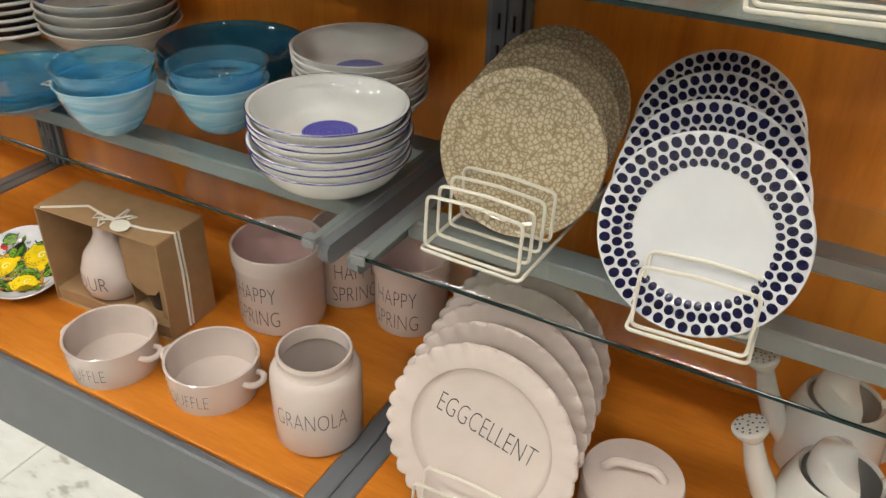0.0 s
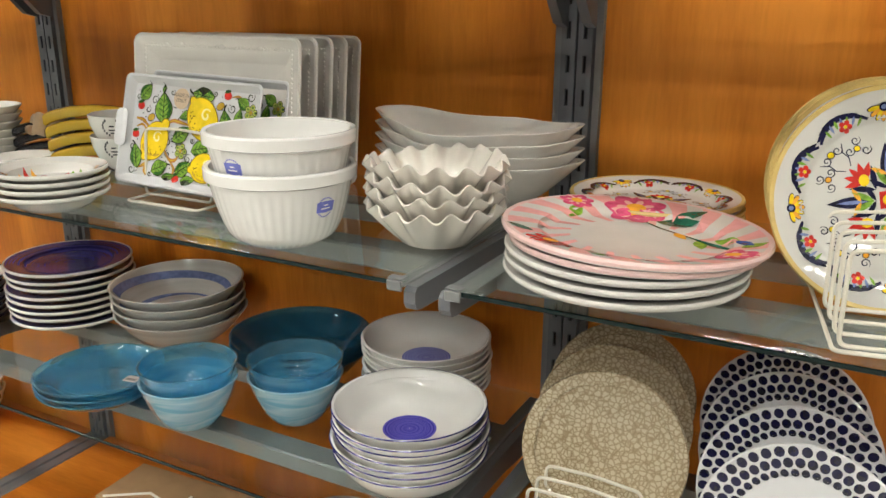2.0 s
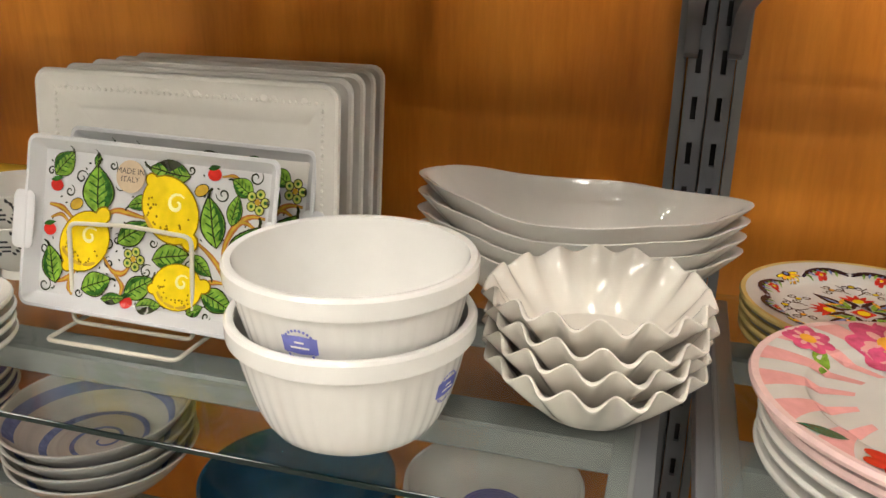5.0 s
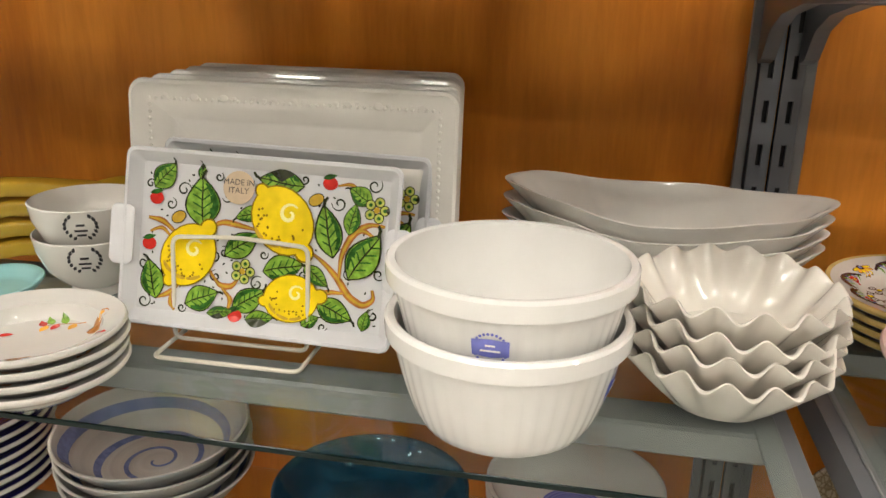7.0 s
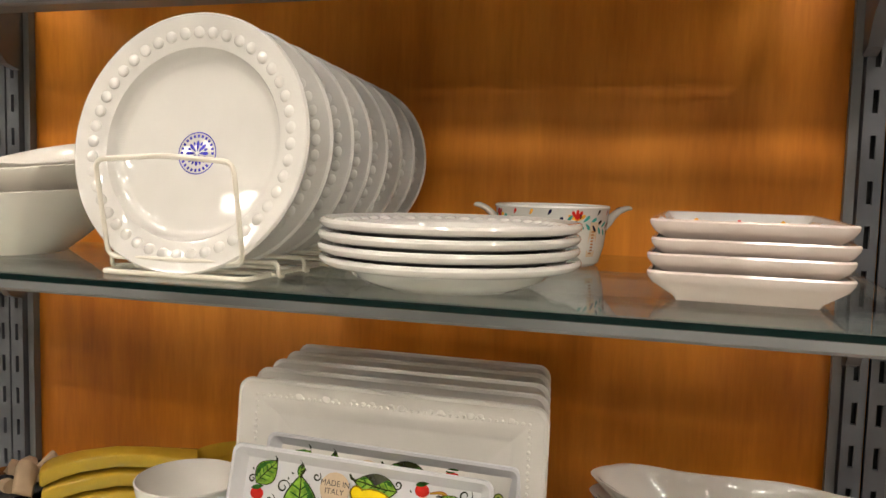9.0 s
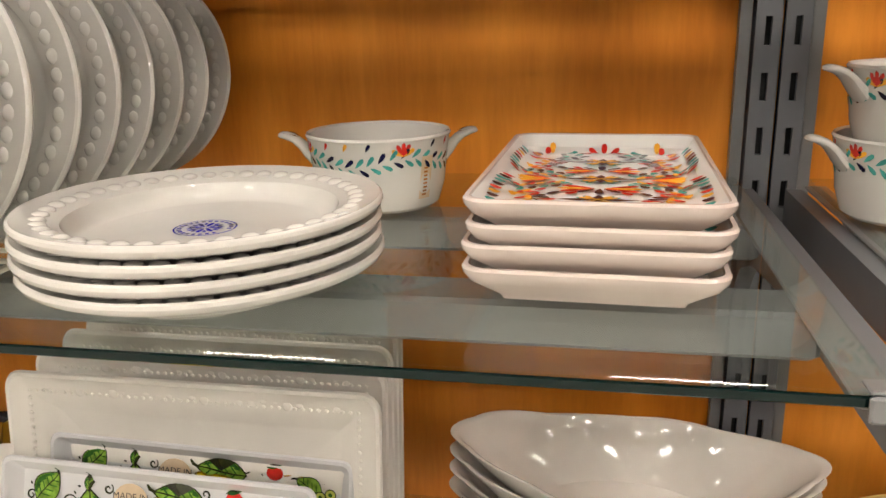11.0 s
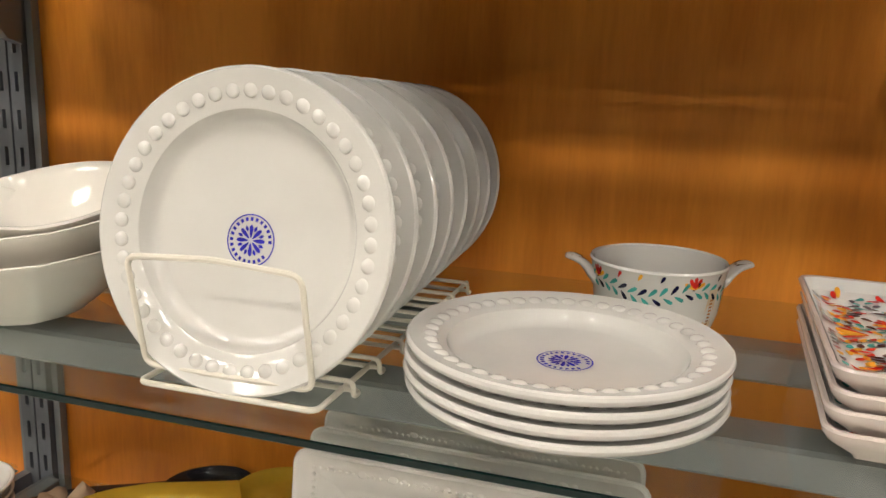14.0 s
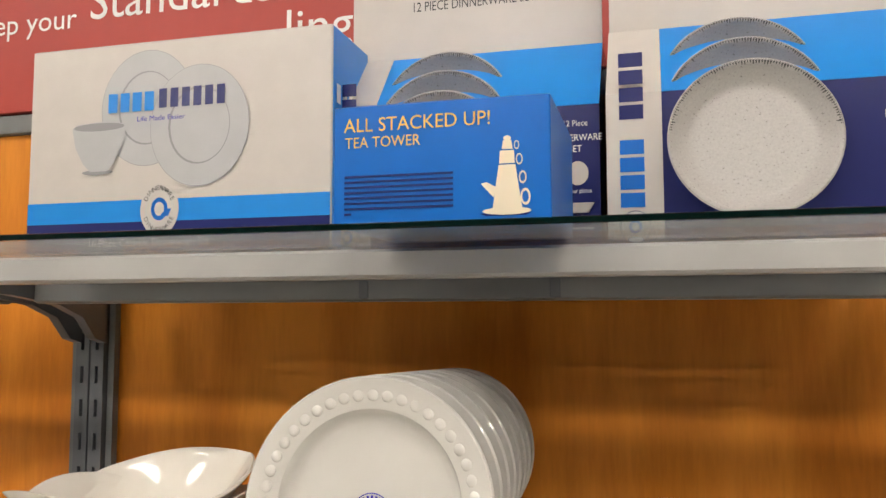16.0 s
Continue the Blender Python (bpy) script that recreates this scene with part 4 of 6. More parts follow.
# ---------------------------------------------------------------- low shelf
def low_bowl(R, h, rimline=True, centre=0.35):
    prof, inner = bowl_curve(R, h, R * 0.45, 0.0046, 0.44)
    ob = thing("bowl", "white ceramic bowl with a blue middle and thin blue rim line", "bowl", group="stacked blue and white bowls")
    part("body", lathe(prof, 64), BRIGHT, ob)
    surf = on_profile(inner)
    q = R * centre
    dr = []
    for k in range(32):
        a, b = 2 * math.pi * k / 32, 2 * math.pi * (k + 1) / 32
        for r0, r1 in ((0.0005, q * 0.5), (q * 0.5, q)):
            dr.append(([(r * math.cos(t), r * math.sin(t)) for r, t in ((r0, a), (r0, b), (r1, b), (r1, a))], 0, 1))
    motifs("blue_middle", ob, dr, [PERI_RINGS if not rimline else BLUE_RINGS], surf, "blue brushed middle")
    if rimline:
        part("rim_line", rings([[(r * math.cos(2 * math.pi * k / 64), r * math.sin(2 * math.pi * k / 64), z) for k in range(64)] for r, z in ((R + 0.0005, h - 0.0016), (R + 0.0009, h - 0.0009), (R - 0.0006, h + 0.0003))], caps=(False, False)), INK_NAVY, ob, "thin blue rim line")
    return ob


b = low_bowl(0.11, 0.05)
b.matrix_basis = pose(-0.5565, 0.833, LOW)
stack(b, 7, 0.0109, 0.0035, 3)
b = low_bowl(0.108, 0.048, False, 0.38)
b.matrix_basis = pose(-0.646, 1.0415, LOW)
stack(b, 8, 0.0108, 0.002, 4)


def glass_bowl(x, y, tint, seed):
    ob = thing("glass_bowl", "teal swirled glass bowl, semi-transparent", "bowl", pose(x, y, LOW), "teal glass bowls", shape=lathe(bowl_curve(0.0762, 0.087, 0.022, 0.0035, 0.48)[0], 56), mats=TEAL_PALE)
    up = thing("glass_bowl", "teal swirled glass bowl nested in a paler one", "bowl", pose(x + 0.001, y, LOW + 0.026, 0, 0, 40 * seed), "teal glass bowls", shape=lathe(bowl_curve(0.0762, 0.087, 0.022, 0.0035, 0.48)[0], 56), mats=tint)
    return ob


glass_bowl(-0.935, 0.788, TEAL, 1)
glass_bowl(-0.7976, 0.8816, TEAL, 2)
g = thing("glass_plate", "teal swirled glass plate in a stack", "plate", pose(-1.146, 0.794, LOW), "teal glass plates", shape=lathe(bowl_curve(0.1065, 0.03, 0.06, 0.004, 0.7)[0], 64), mats=TEAL)
g2 = stack(g, 3, 0.011, 0.002, 7)
price = thing("price_sticker", "small white barcode price sticker on a glass plate", "sticker", pose(-1.067, 0.79, LOW + 0.05, 0, 0, 10))
part("paper", block(0.026, 0.02, 0.0006), BOX_WHITE, price)
part("bar_print", join(*[block(0.0012, 0.007, 0.0004, (-0.009 + 0.0025 * k, -0.003, 0.0007), 0.0001) for k in range(8)]), INK, price)
g = thing("glass_platter", "large dark teal glass platter in a stack", "platter", pose(-0.903, 1.032, LOW), "teal glass platters", shape=lathe(bowl_curve(0.1265, 0.056, 0.07, 0.004, 0.65)[0], 72), mats=TEAL_DEEP)
stack(g, 3, 0.012, 0.002, 8)


def spiral_bowl():
    R, h = 0.1287, 0.066
    prof, inner = bowl_curve(R, h, R * 0.45, 0.0045, 0.62)
    ob = thing("spiral_bowl", "cream ceramic bowl with a blue painted spiral inside", "bowl", group="stacked spiral bowls")
    part("body", lathe(prof, 72, lambda a, r, z: (r * (1 + 0.01 * math.cos(a - 0.5)), z)), GREYRING, ob)
    dr = []
    N = 150
    pts = []
    for k in range(N + 1):
        a = 2 * math.pi * 3.1 * k / N
        q = 0.006 + (R * 0.9 - 0.006) * (k / N) ** 1.05
        pts.append((a, q, 0.0035 + 0.0085 * (k / N)))
    for (a, q, w), (a2, q2, w2) in zip(pts, pts[1:]):
        dr.append(([(x * math.cos(t), x * math.sin(t)) for x, t in ((q - w / 2, a), (q + w / 2, a), (q2 + w2 / 2, a2), (q2 - w2 / 2, a2))], 0, 5))
    motifs("painted_spiral", ob, dr, [P_BLUE], on_profile(inner), "slate blue painted spiral")
    return ob


b = spiral_bowl()
b.matrix_basis = pose(-1.212, 1.0465, LOW)
top = stack(b, 4, 0.0195, 0.003, 11)
top[-1].matrix_basis = pose(-1.212, 1.0465, LOW + 0.0585, -1, 1, 200)


def colour_plate(R, h, face, back, label, group):
    prof, inner = plate_curve(R, h)
    ob = thing("plate", label, "plate", group=group)
    k = len(prof) - len(inner)
    part("body", lathe(prof[:k + 1], 72), back, ob)
    part("glazed_face", lathe([(inner[0][0] - 0.0002, inner[0][1])] + [(r, z + 0.0001) for r, z in inner[1:]], 72, mouth=False), face, ob)
    return ob


p = colour_plate(0.128, 0.018, COBALT, BRIGHT, "cobalt blue glazed plate with a white back", "stacked cobalt plates")
p.matrix_basis = pose(-1.5136, 1.032, LOW)
stack(p, 8, 0.016, 0.004, 13)
p = colour_plate(0.104, 0.02, BRIGHT, P_NAVY, "white glazed plate with a dark blue back", "stacked white plates")
p.matrix_basis = pose(-1.699, 0.8827, LOW)
stack(p, 8, 0.0115, 0.005, 14)


def coupe(R, h, mat, label, group):
    prof, inner = plate_curve(R, h, 0.0045, 0.8, 0.6)
    return thing("plate", label, "plate", group=group, shape=lathe(prof, 80), mats=mat)


p = coupe(0.1065, 0.014, BEIGE, "beige glazed plate with an all-over net pattern", "beige plates in the rack")
p.matrix_basis = standing(-0.2824, 0.844, LOW, 0.1065, 14, 6)
for y in (0.93, 1.0125):
    copy_thing(p, standing(-0.2824 - (y - 0.844) * 0.15, y, LOW, 0.1065, 12, 6, 40))
rack(pose(-0.2917, 0.7348, LOW, 0, 0, -2), 0.135, 0.33, (0.004, 0.034, 0.064, 0.094, 0.18, 0.25), 0.078, 3)


def dotted_plate():
    R = 0.1095
    prof, inner = plate_curve(R, 0.017, 0.004, 0.64)
    ob = thing("dotted_plate", "white plate with rings of navy dots on its rim", "plate", group="dotted plates in the rack")
    part("body", lathe(prof, 96), MELAMINE, ob)
    dr = []
    for q, n, d, ph in ((0.92, 46, 0.056, 0), (0.805, 46, 0.053, 0.5), (0.7, 46, 0.044, 0)):
        for k in range(n):
            a = 360 / n * (k + ph)
            dr.append((disc(q * R * math.cos(radians(a)), q * R * math.sin(radians(a)), d * R, d * R * 0.9, a, 10), 0, 1))
    motifs("dot_painting", ob, dr, [P_NAVY], on_profile(inner), "navy painted dots")
    return ob


p = dotted_plate()
p.matrix_basis = standing(-0.042, 0.761, LOW, 0.1095, 15, 0)
for y in (0.847, 0.94, 1.02):
    copy_thing(p, standing(-0.042 - (y - 0.761) * 0.17, y, LOW, 0.1095, 13, 0, 13))
rack(pose(-0.026, 0.716, LOW, 0, 0, 3), 0.128, 0.3, (0.004, 0.038, 0.1, 0.15, 0.2, 0.26), 0.082, 4)

# ---------------------------------------------------------------- middle shelf
def fluted_bowl(at, label):
    R, h = 0.0985, 0.1017
    ob = thing("mixing_bowl", label, "bowl", at, "nested mixing bowls")
    prof, inner = bowl_curve(R - 0.003, h, 0.054, 0.0045, 0.42, 12)
    k = next(i for i, q in enumerate(prof) if q[1] > h - 0.003)
    prof = prof[:k - 1] + [(R - 0.0045, h - 0.0185), (R - 0.0005, h - 0.0165), (R, h - 0.012), (R, h - 0.003), (R - 0.002, h - 0.0003), (R - 0.005, h)] + prof[k + 3:]
    def flute(a, r, z):
        u = min(1, max(0, (z - 0.004) / 0.02)) * (1 if z < h - 0.0195 else 0)
        return r - 0.0009 * u * (0.5 + 0.5 * math.cos(44 * a)) ** 2, z
    outer = prof[:len(prof) - len(inner) + 1]
    part("body", lathe(outer, 176, flute), BRIGHT, ob)
    part("inside", lathe([(R - 0.0045, h - 0.00005)] + inner, 88, mouth=False), BRIGHT, ob)
    return ob


def paper_label(parent, R, h, deg, z):
    """Blue round paper label with a banner, on the side of a bowl."""
    def side(u, w):
        zz = z + w
        uu = min(1, max(0.02, (zz - 0.002) / (h - 0.004)))
        r = 0.054 + (R - 0.003 - 0.054) * uu ** 0.42 + 0.0006
        a = radians(deg) + u / R
        return r * math.cos(a), r * math.sin(a), zz
    v, f, ix = [], [], []
    shapes = [([(x * 1.2, y * 1.2) for x, y in ((-0.0125, -0.005), (-0.006, -0.0055), (0, -0.006), (0.006, -0.0055), (0.0125, -0.005), (0.0125, 0.006), (0.006, 0.0066), (0, 0.007), (-0.006, 0.0066), (-0.0125, 0.006))], 0)]
    for k in range(26):
        a = 2 * math.pi * k / 26
        shapes.append((disc(0.0125 * math.cos(a) * 1.1, 0.0125 * math.sin(a), 0.0013, n=6), 0))
    for y, w in ((0.003, 0.008), (-0.0015, 0.016)):
        shapes.append(([(-w / 2, y - 0.0008), (w / 2, y - 0.0008), (w / 2, y + 0.0008), (-w / 2, y + 0.0008)], 1))
    for n_, (o, c) in enumerate(shapes):
        k = len(v)
        lift = 1.006 if c else 1.0
        for u, w in o:
            x, y, zz = side(u, w)
            v.append((x * lift, y * lift, zz))
        cu, cw = sum(q[0] for q in o) / len(o), sum(q[1] for q in o) / len(o)
        x, y, zz = side(cu, cw)
        v.append((x * lift, y * lift, zz))
        f += [(k + j, k + (j + 1) % len(o), k + len(o)) for j in range(len(o))]
        ix += [c] * len(o)
    part("paper_label", (v, f), [INK_PERI, INK_WHITE], parent, "round periwinkle blue paper label", sharp=0, index=ix)


m1 = fluted_bowl(pose(-0.709, 0.765, MID), "white fluted ceramic mixing bowl with a blue label")
paper_label(m1, 0.0985, 0.1017, -14, 0.056)
m2 = fluted_bowl(pose(-0.7085, 0.766, MID + 0.0456), "white fluted ceramic mixing bowl nested in another")
paper_label(m2, 0.0985, 0.1017, -92, 0.061)


def ruffled_bowl():
    R, h = 0.0925, 0.054
    prof, _ = bowl_curve(R, h, 0.046, 0.004, 0.8, 10)
    ob = thing("ruffled_bowl", "cream ceramic bowl with a deeply ruffled rim", "bowl", group="stacked ruffled bowls")
    def ruffle(a, r, z):
        u = max(0, (r - 0.046) / (R - 0.046))
        w = math.sin(16 * a)
        return r * (1 + 0.034 * u * w), z - 0.005 * u * u * w + 0.003 * u * math.sin(2 * a + 1)
    part("body", lathe(prof, 192, ruffle), CREAM, ob, "")
    return ob


b = ruffled_bowl()
b.matrix_basis = pose(-0.527, 0.854, MID)
for k in range(1, 4):
    copy_thing(b, pose(-0.527 + 0.0012 * (-1) ** k, 0.854, MID + 0.0185 * k, 0.6 * (-1) ** k, 0.4, 18 * k + 4 * (k % 2)))


def oval_dish():
    ax, ay, h = 0.152, 0.085, 0.064
    ob = thing("oval_dish", "large off-white oval dish with a softly lobed rim", "dish", group="stacked oval dishes")
    prof, _ = bowl_curve(1.0, h, 0.5, 0.04, 0.75, 10, base=0.004)
    loops = []
    for r, z in prof:
        r = max(r, 0.004)
        u = max(0, (r - 0.5) / 0.5)
        lp = []
        for k in range(120):
            a = 2 * math.pi * k / 120
            q = r * (1 + 0.03 * u * abs(math.cos(5 * a)) - 0.015 * u)
            rise = 0.016 * u * u * math.cos(a) ** 2 + 0.002 * u * math.sin(5 * a + 1)
            pinch = 1 + 0.14 * u * math.cos(a) ** 6
            lp.append((ax * q * pinch * math.cos(a), ay * q * math.sin(a), min(z, h) + rise))
        loops.append(lp)
    part("body", rings(loops), OFFWHITE, ob)
    return ob


o = oval_dish()
o.matrix_basis = pose(-0.5775, 1.07, MID, 0, 0, 1)
for k in range(1, 4):
    copy_thing(o, pose(-0.5775 + 0.0005 * k, 1.07 - 0.002 * k, MID + 0.019 * k, 0.7 * k, 0.3 * k, 1 - k))


def beaded_tray():
    """Rectangular platter with a bead border inside its rim."""
    w, h = 0.168, 0.1245
    ob = thing("rectangular_platter", "off-white rectangular platter with an embossed bead border", "platter", group="platters standing upright")
    part("body", loft(lambda i: rounded(w, h, 0.016, i, 5), [(0.05, 0), (0.045, 0), (0.02, 0.005), (0.002, 0.019), (0, 0.022), (0.0015, 0.0245), (0.0045, 0.025), (0.0075, 0.0225), (0.023, 0.0165), (0.027, 0.0158), (0.038, 0.0072), (0.042, 0.006), (0.07, 0.0055)]), OFFWHITE, ob)
    beads = []
    nx, ny = 44, 31
    for k in range(nx + 1):
        for s in (-1, 1):
            beads.append(ball(0.0021, (-0.148 + 0.296 * k / nx, s * 0.1055, 0.0178), 6, 4))
    for k in range(1, ny):
        for s in (-1, 1):
            beads.append(ball(0.0021, (s * 0.148, -0.1055 + 0.211 * k / ny, 0.0178), 6, 4))
    part("bead_border", join(*beads), OFFWHITE, ob, "raised bead border")
    rnd = random.Random(9)
    em = []
    for k in range(26):
        u = -0.13 + 0.26 * k / 25
        em.append(ball(0.003 + 0.0025 * rnd.random(), (u, 0.1105 + 0.003 * math.sin(k * 1.7), 0.0186), 8, 4, 0.4))
    part("scroll_border", join(*em), OFFWHITE, ob, "embossed scroll border")
    return ob


tr = beaded_tray()
lean = pose(0, 0, 0, 84, 0, 0)
for k in range(5):
    y = 0.918 + 0.0505 * k
    at = pose(-0.944 - 0.008 * k, y, MID + 0.1255 - 0.0014 * k) @ lean
    if k:
        copy_thing(tr, at)
    else:
        tr.matrix_basis = at
rack(pose(-0.955, 0.9, MID), 0.16, 0.24, (0.03, 0.08, 0.13, 0.18, 0.225), 0.06, 6)


def lemon_tray():
    w, h = 0.1385, 0.0865
    ob = thing("lemon_tray", "white melamine tray painted with lemons and green leaves", "tray", group="lemon trays in the rack")
    part("body", loft(lambda i: rounded(w, h, 0.01, i, 4), [(0.02, 0), (0.014, 0), (0.002, 0.013), (0, 0.015), (0.0012, 0.0165), (0.004, 0.0165), (0.014, 0.0045), (0.02, 0.004)]), MELAMINE, ob)
    motifs("lemon_painting", ob, lemon_drawing(0.254, 0.15), LEMON_PALETTE, lambda u, v: (u, v, 0.0044 + 1.25 * max(0.0, abs(u) - w + 0.0135, abs(v) - h + 0.0135)), "yellow lemons with leaves and berries")
    for s in (-1, 1):
        part("handle", loft(lambda i: [(x + s * (w + 0.0), y) for x, y in rounded(0.013, 0.03, 0.008, i, 4)], [(0.004, 0.0125), (0.0008, 0.0132), (0.0004, 0.0152), (0.0018, 0.0162)]), MELAMINE, ob)
    return ob


lt = lemon_tray()
lt.matrix_basis = pose(-0.961, 0.866, MID + 0.101, 75, 1.2, 0)
paper = part("paper_seal", lathe([(0, 0), (0.016, 0), (0.016, 0.0006), (0, 0.0006)], 28), P_TAN, lt, "round tan paper seal", at=pose(-0.024, 0.0545, 0.0069))
t1 = lettering("MADE IN\nITALY", 0.008, INK, lt, pose(-0.024, 0.0555, 0.0078))
copy_thing(lt, pose(-0.942, 0.908, MID + 0.103, 78, 1.2, 0))
rack(pose(-0.978, 0.806, MID), 0.146, 0.17, (0.036, 0.085, 0.13), 0.112, 6)


def flower_plate(R, drawing, palette, rim, label, group, name="plate", deep=0.019):
    prof, inner = plate_curve(R, deep, 0.0045, 0.68)
    ob = thing(name, label, "plate", group=group)
    part("body", lathe(prof, 88), WHITE, ob)
    if rim:
        part("rim_band", rings([[(r * math.cos(2 * math.pi * k / 88), r * math.sin(2 * math.pi * k / 88), z) for k in range(88)] for r, z in ((R - 0.0004, 0.0135), (R + 0.0005, 0.0165), (R - 0.0008, 0.0194), (R * 0.955, 0.0188))], caps=(False, False)), rim, ob, "coloured rim band")
    motifs("painted_decoration", ob, drawing, palette, on_profile(inner), "hand-painted decoration")
    return ob


OWL = []
for cx, cy, a in ((-0.045, 0.0, 60), (0.045, 0.03, 170), (0.02, -0.045, 20)):
    stem = [(cx + 0.035 * t * math.cos(radians(a)) - 0.006 * math.sin(3 * t), cy + 0.035 * t * math.sin(radians(a)) + 0.006 * math.sin(3 * t)) for t in (k / 6 for k in range(7))]
    OWL += [(q, 3, 1) for q in stroke(stem, 0.0016)]
    for k, c in enumerate((0, 1, 2, 1, 0, 2)):
        x, y = stem[min(k + 1, 6)]
        OWL.append((leaf(x, y, 0.014, 0.0075, a + (-1) ** k * 70), c, 2))
for x, y in ((-0.055, -0.03), (0.055, 0.012), (-0.005, -0.058)):
    OWL.append((disc(x, y, 0.011, 0.007, 20), 3, 2))
    OWL.append((disc(x + 0.004, y + 0.002, 0.003), 0, 3))
p = flower_plate(0.081, OWL, [P_ORANGE, P_GREEN, P_RED, P_BROWN], None, "small white plate painted with orange and green twigs", "stacked twig plates", "dessert_plate", 0.028)
p.matrix_basis = pose(-1.12, 0.732, MID)
stack(p, 4, 0.0115, 0.0015, 21)[-1].matrix_basis = pose(-1.12, 0.732, MID + 0.0345, 0, 0, 35)


def spoon_rest(mat, label, at, group="", thick=1.0):
    """Ladle-shaped rest: oval bowl with an arched handle whose end turns down."""
    ob = thing("spoon_rest", label, "spoon rest", at, group)
    prof, _ = bowl_curve(1.0, 0.02, 0.6, 0.06, 0.6, 7, base=0.004)
    loops = [[(0.052 * r * math.cos(a), 0.06 * r * math.sin(a), z) for a in (2 * math.pi * k / 48 for k in range(48))] for r, z in prof]
    part("bowl", rings(loops), mat, ob)
    sec = []
    ends = ((-0.19, 0.0195, 0.027, 0.009), (-0.215, 0.021, 0.022, 0.01), (-0.228, 0.0215, 0.012, 0.011), (-0.233, 0.021, 0.0, 0.011))
    if thick > 1:
        ends = ((-0.19, 0.02, 0.0255, 0.009), (-0.212, 0.0215, 0.021, 0.0096), (-0.226, 0.0225, 0.0165, 0.0102), (-0.234, 0.022, 0.0125, 0.0104), (-0.237, 0.0195, 0.012, 0.0085))
    for y, w, z, d in ((-0.05, 0.03, 0.015, 0.007), (-0.075, 0.023, 0.019, 0.008), (-0.11, 0.0185, 0.024, 0.009), (-0.15, 0.018, 0.028, 0.009)) + ends:
        n, d, e = 20, d * thick, (0.6 if thick == 1 else 0.38)
        sec.append([(w * math.copysign(abs(math.cos(t)) ** e, math.cos(t)), y + (0.004 if d > 0.0095 and thick == 1 else 0) * math.sin(t), z + d * 0.5 * math.copysign(abs(math.sin(t)) ** e, math.sin(t))) for t in (2 * math.pi * k / n for k in range(n))])
    part("handle", rings(sec), mat, ob)
    return ob


sr = spoon_rest(AQUA, "aqua glazed ceramic spoon rest with a curved handle", turn_z(-1.303, 0.905, MID, 4))
motifs("gold_print", sr, [(disc(0.0, 0.0, 0.012, 0.006, 20), 0, 1)], [P_OCHRE], flat(0.0045), "small gold print")
sr = spoon_rest(OFFWHITE, "cream glazed ceramic spoon rest with a gold print", turn_z(-1.452, 0.915, MID, 0))
motifs("gold_print", sr, [(disc(0.01, 0.0, 0.014, 0.008, 20), 0, 1)], [P_OCHRE], flat(0.0045), "small gold print")
for k in range(4):
    spoon_rest(MUSTARD, "mustard yellow glazed spoon rest in a stack", turn_z(-1.215 - 0.003 * k, 1.089, MID + 0.0245 * k, -55), "stacked mustard spoon rests", 2.2)

for k, z in ((0, 0.0), (1, 0.037)):
    ob = thing("footed_bowl", "small footed cream bowl with a black wreath emblem", "bowl", turn_z(-1.205, 0.955, MID + z, 25) @ Matrix.Scale(1.1, 4), "wreath bowls")
    prof = [(0, 0.004), (0.022, 0.004), (0.024, 0), (0.027, 0.001), (0.025, 0.01), (0.034, 0.016), (0.047, 0.03), (0.055, 0.05), (0.0575, 0.066), (0.056, 0.067), (0.0535, 0.05), (0.045, 0.032), (0.03, 0.019), (0, 0.016)]
    part("body", lathe(prof, 48), OFFWHITE, ob)
    v, f = [], []
    def em(outline):
        k0 = len(v)
        for u, w in outline:
            zz = 0.048 + w
            r = float(np.interp(zz, [0.016, 0.03, 0.05, 0.066], [0.034, 0.047, 0.055, 0.0575])) + 0.0004
            a = -math.pi / 2 + u / 0.055
            v.append((r * math.cos(a), r * math.sin(a), zz))
        f.append(tuple(range(k0, len(v))))
    for s in (-1, 1):
        for j in range(7):
            t = radians(-55 + 18 * j)
            em(leaf(s * 0.016 * math.cos(t), 0.014 * math.sin(t), 0.006, 0.0035, 90 + s * 30 - s * math.degrees(t) * 0.2, 3))
    for y, w in ((0.005, 0.008), (-0.001, 0.012), (-0.006, 0.009)):
        em([(-w / 2, y - 0.0012), (w / 2, y - 0.0012), (w / 2, y + 0.0012), (-w / 2, y + 0.0012)])
    part("emblem", (v, f), INK, ob, "black wreath emblem", sharp=0)

for k in range(3):
    spoon_rest(BLACK, "black glazed spoon rest in a stack", turn_z(-1.345, 1.112, MID + 0.0205 * k, -50), "stacked black spoon rests", 1.7)
knot = []
for k in range(5):
    a = radians(70 * k)
    knot.append(tube([(0, 0, 0.02), (0.03 * math.cos(a), 0.02 * math.sin(a), 0.03 + 0.006 * math.sin(k * 2)), (0.055 * math.cos(a), 0.03 * math.sin(a), 0.014), (0.03 * math.cos(a + 0.5), 0.03 * math.sin(a + 0.5), 0.012)], 0.01, seg=8, taper=lambda u: 0.009 + 0.006 * math.sin(3 * u)))
thing("burlap_bow", "crumpled beige burlap bow on the shelf", "bow", pose(-1.464, 0.991, MID + 0.045), shape=join(*knot), mats=BURLAP, sharp=60)
bw = thing("bowl", "small cream glazed bowl in a stack", "bowl", pose(-1.578, 0.9399, MID), "small stacked bowls", shape=lathe(bowl_curve(0.064, 0.03, 0.032, 0.004, 0.6)[0], 48), mats=OFFWHITE)
stack(bw, 6, 0.0148, 0.002, 23)

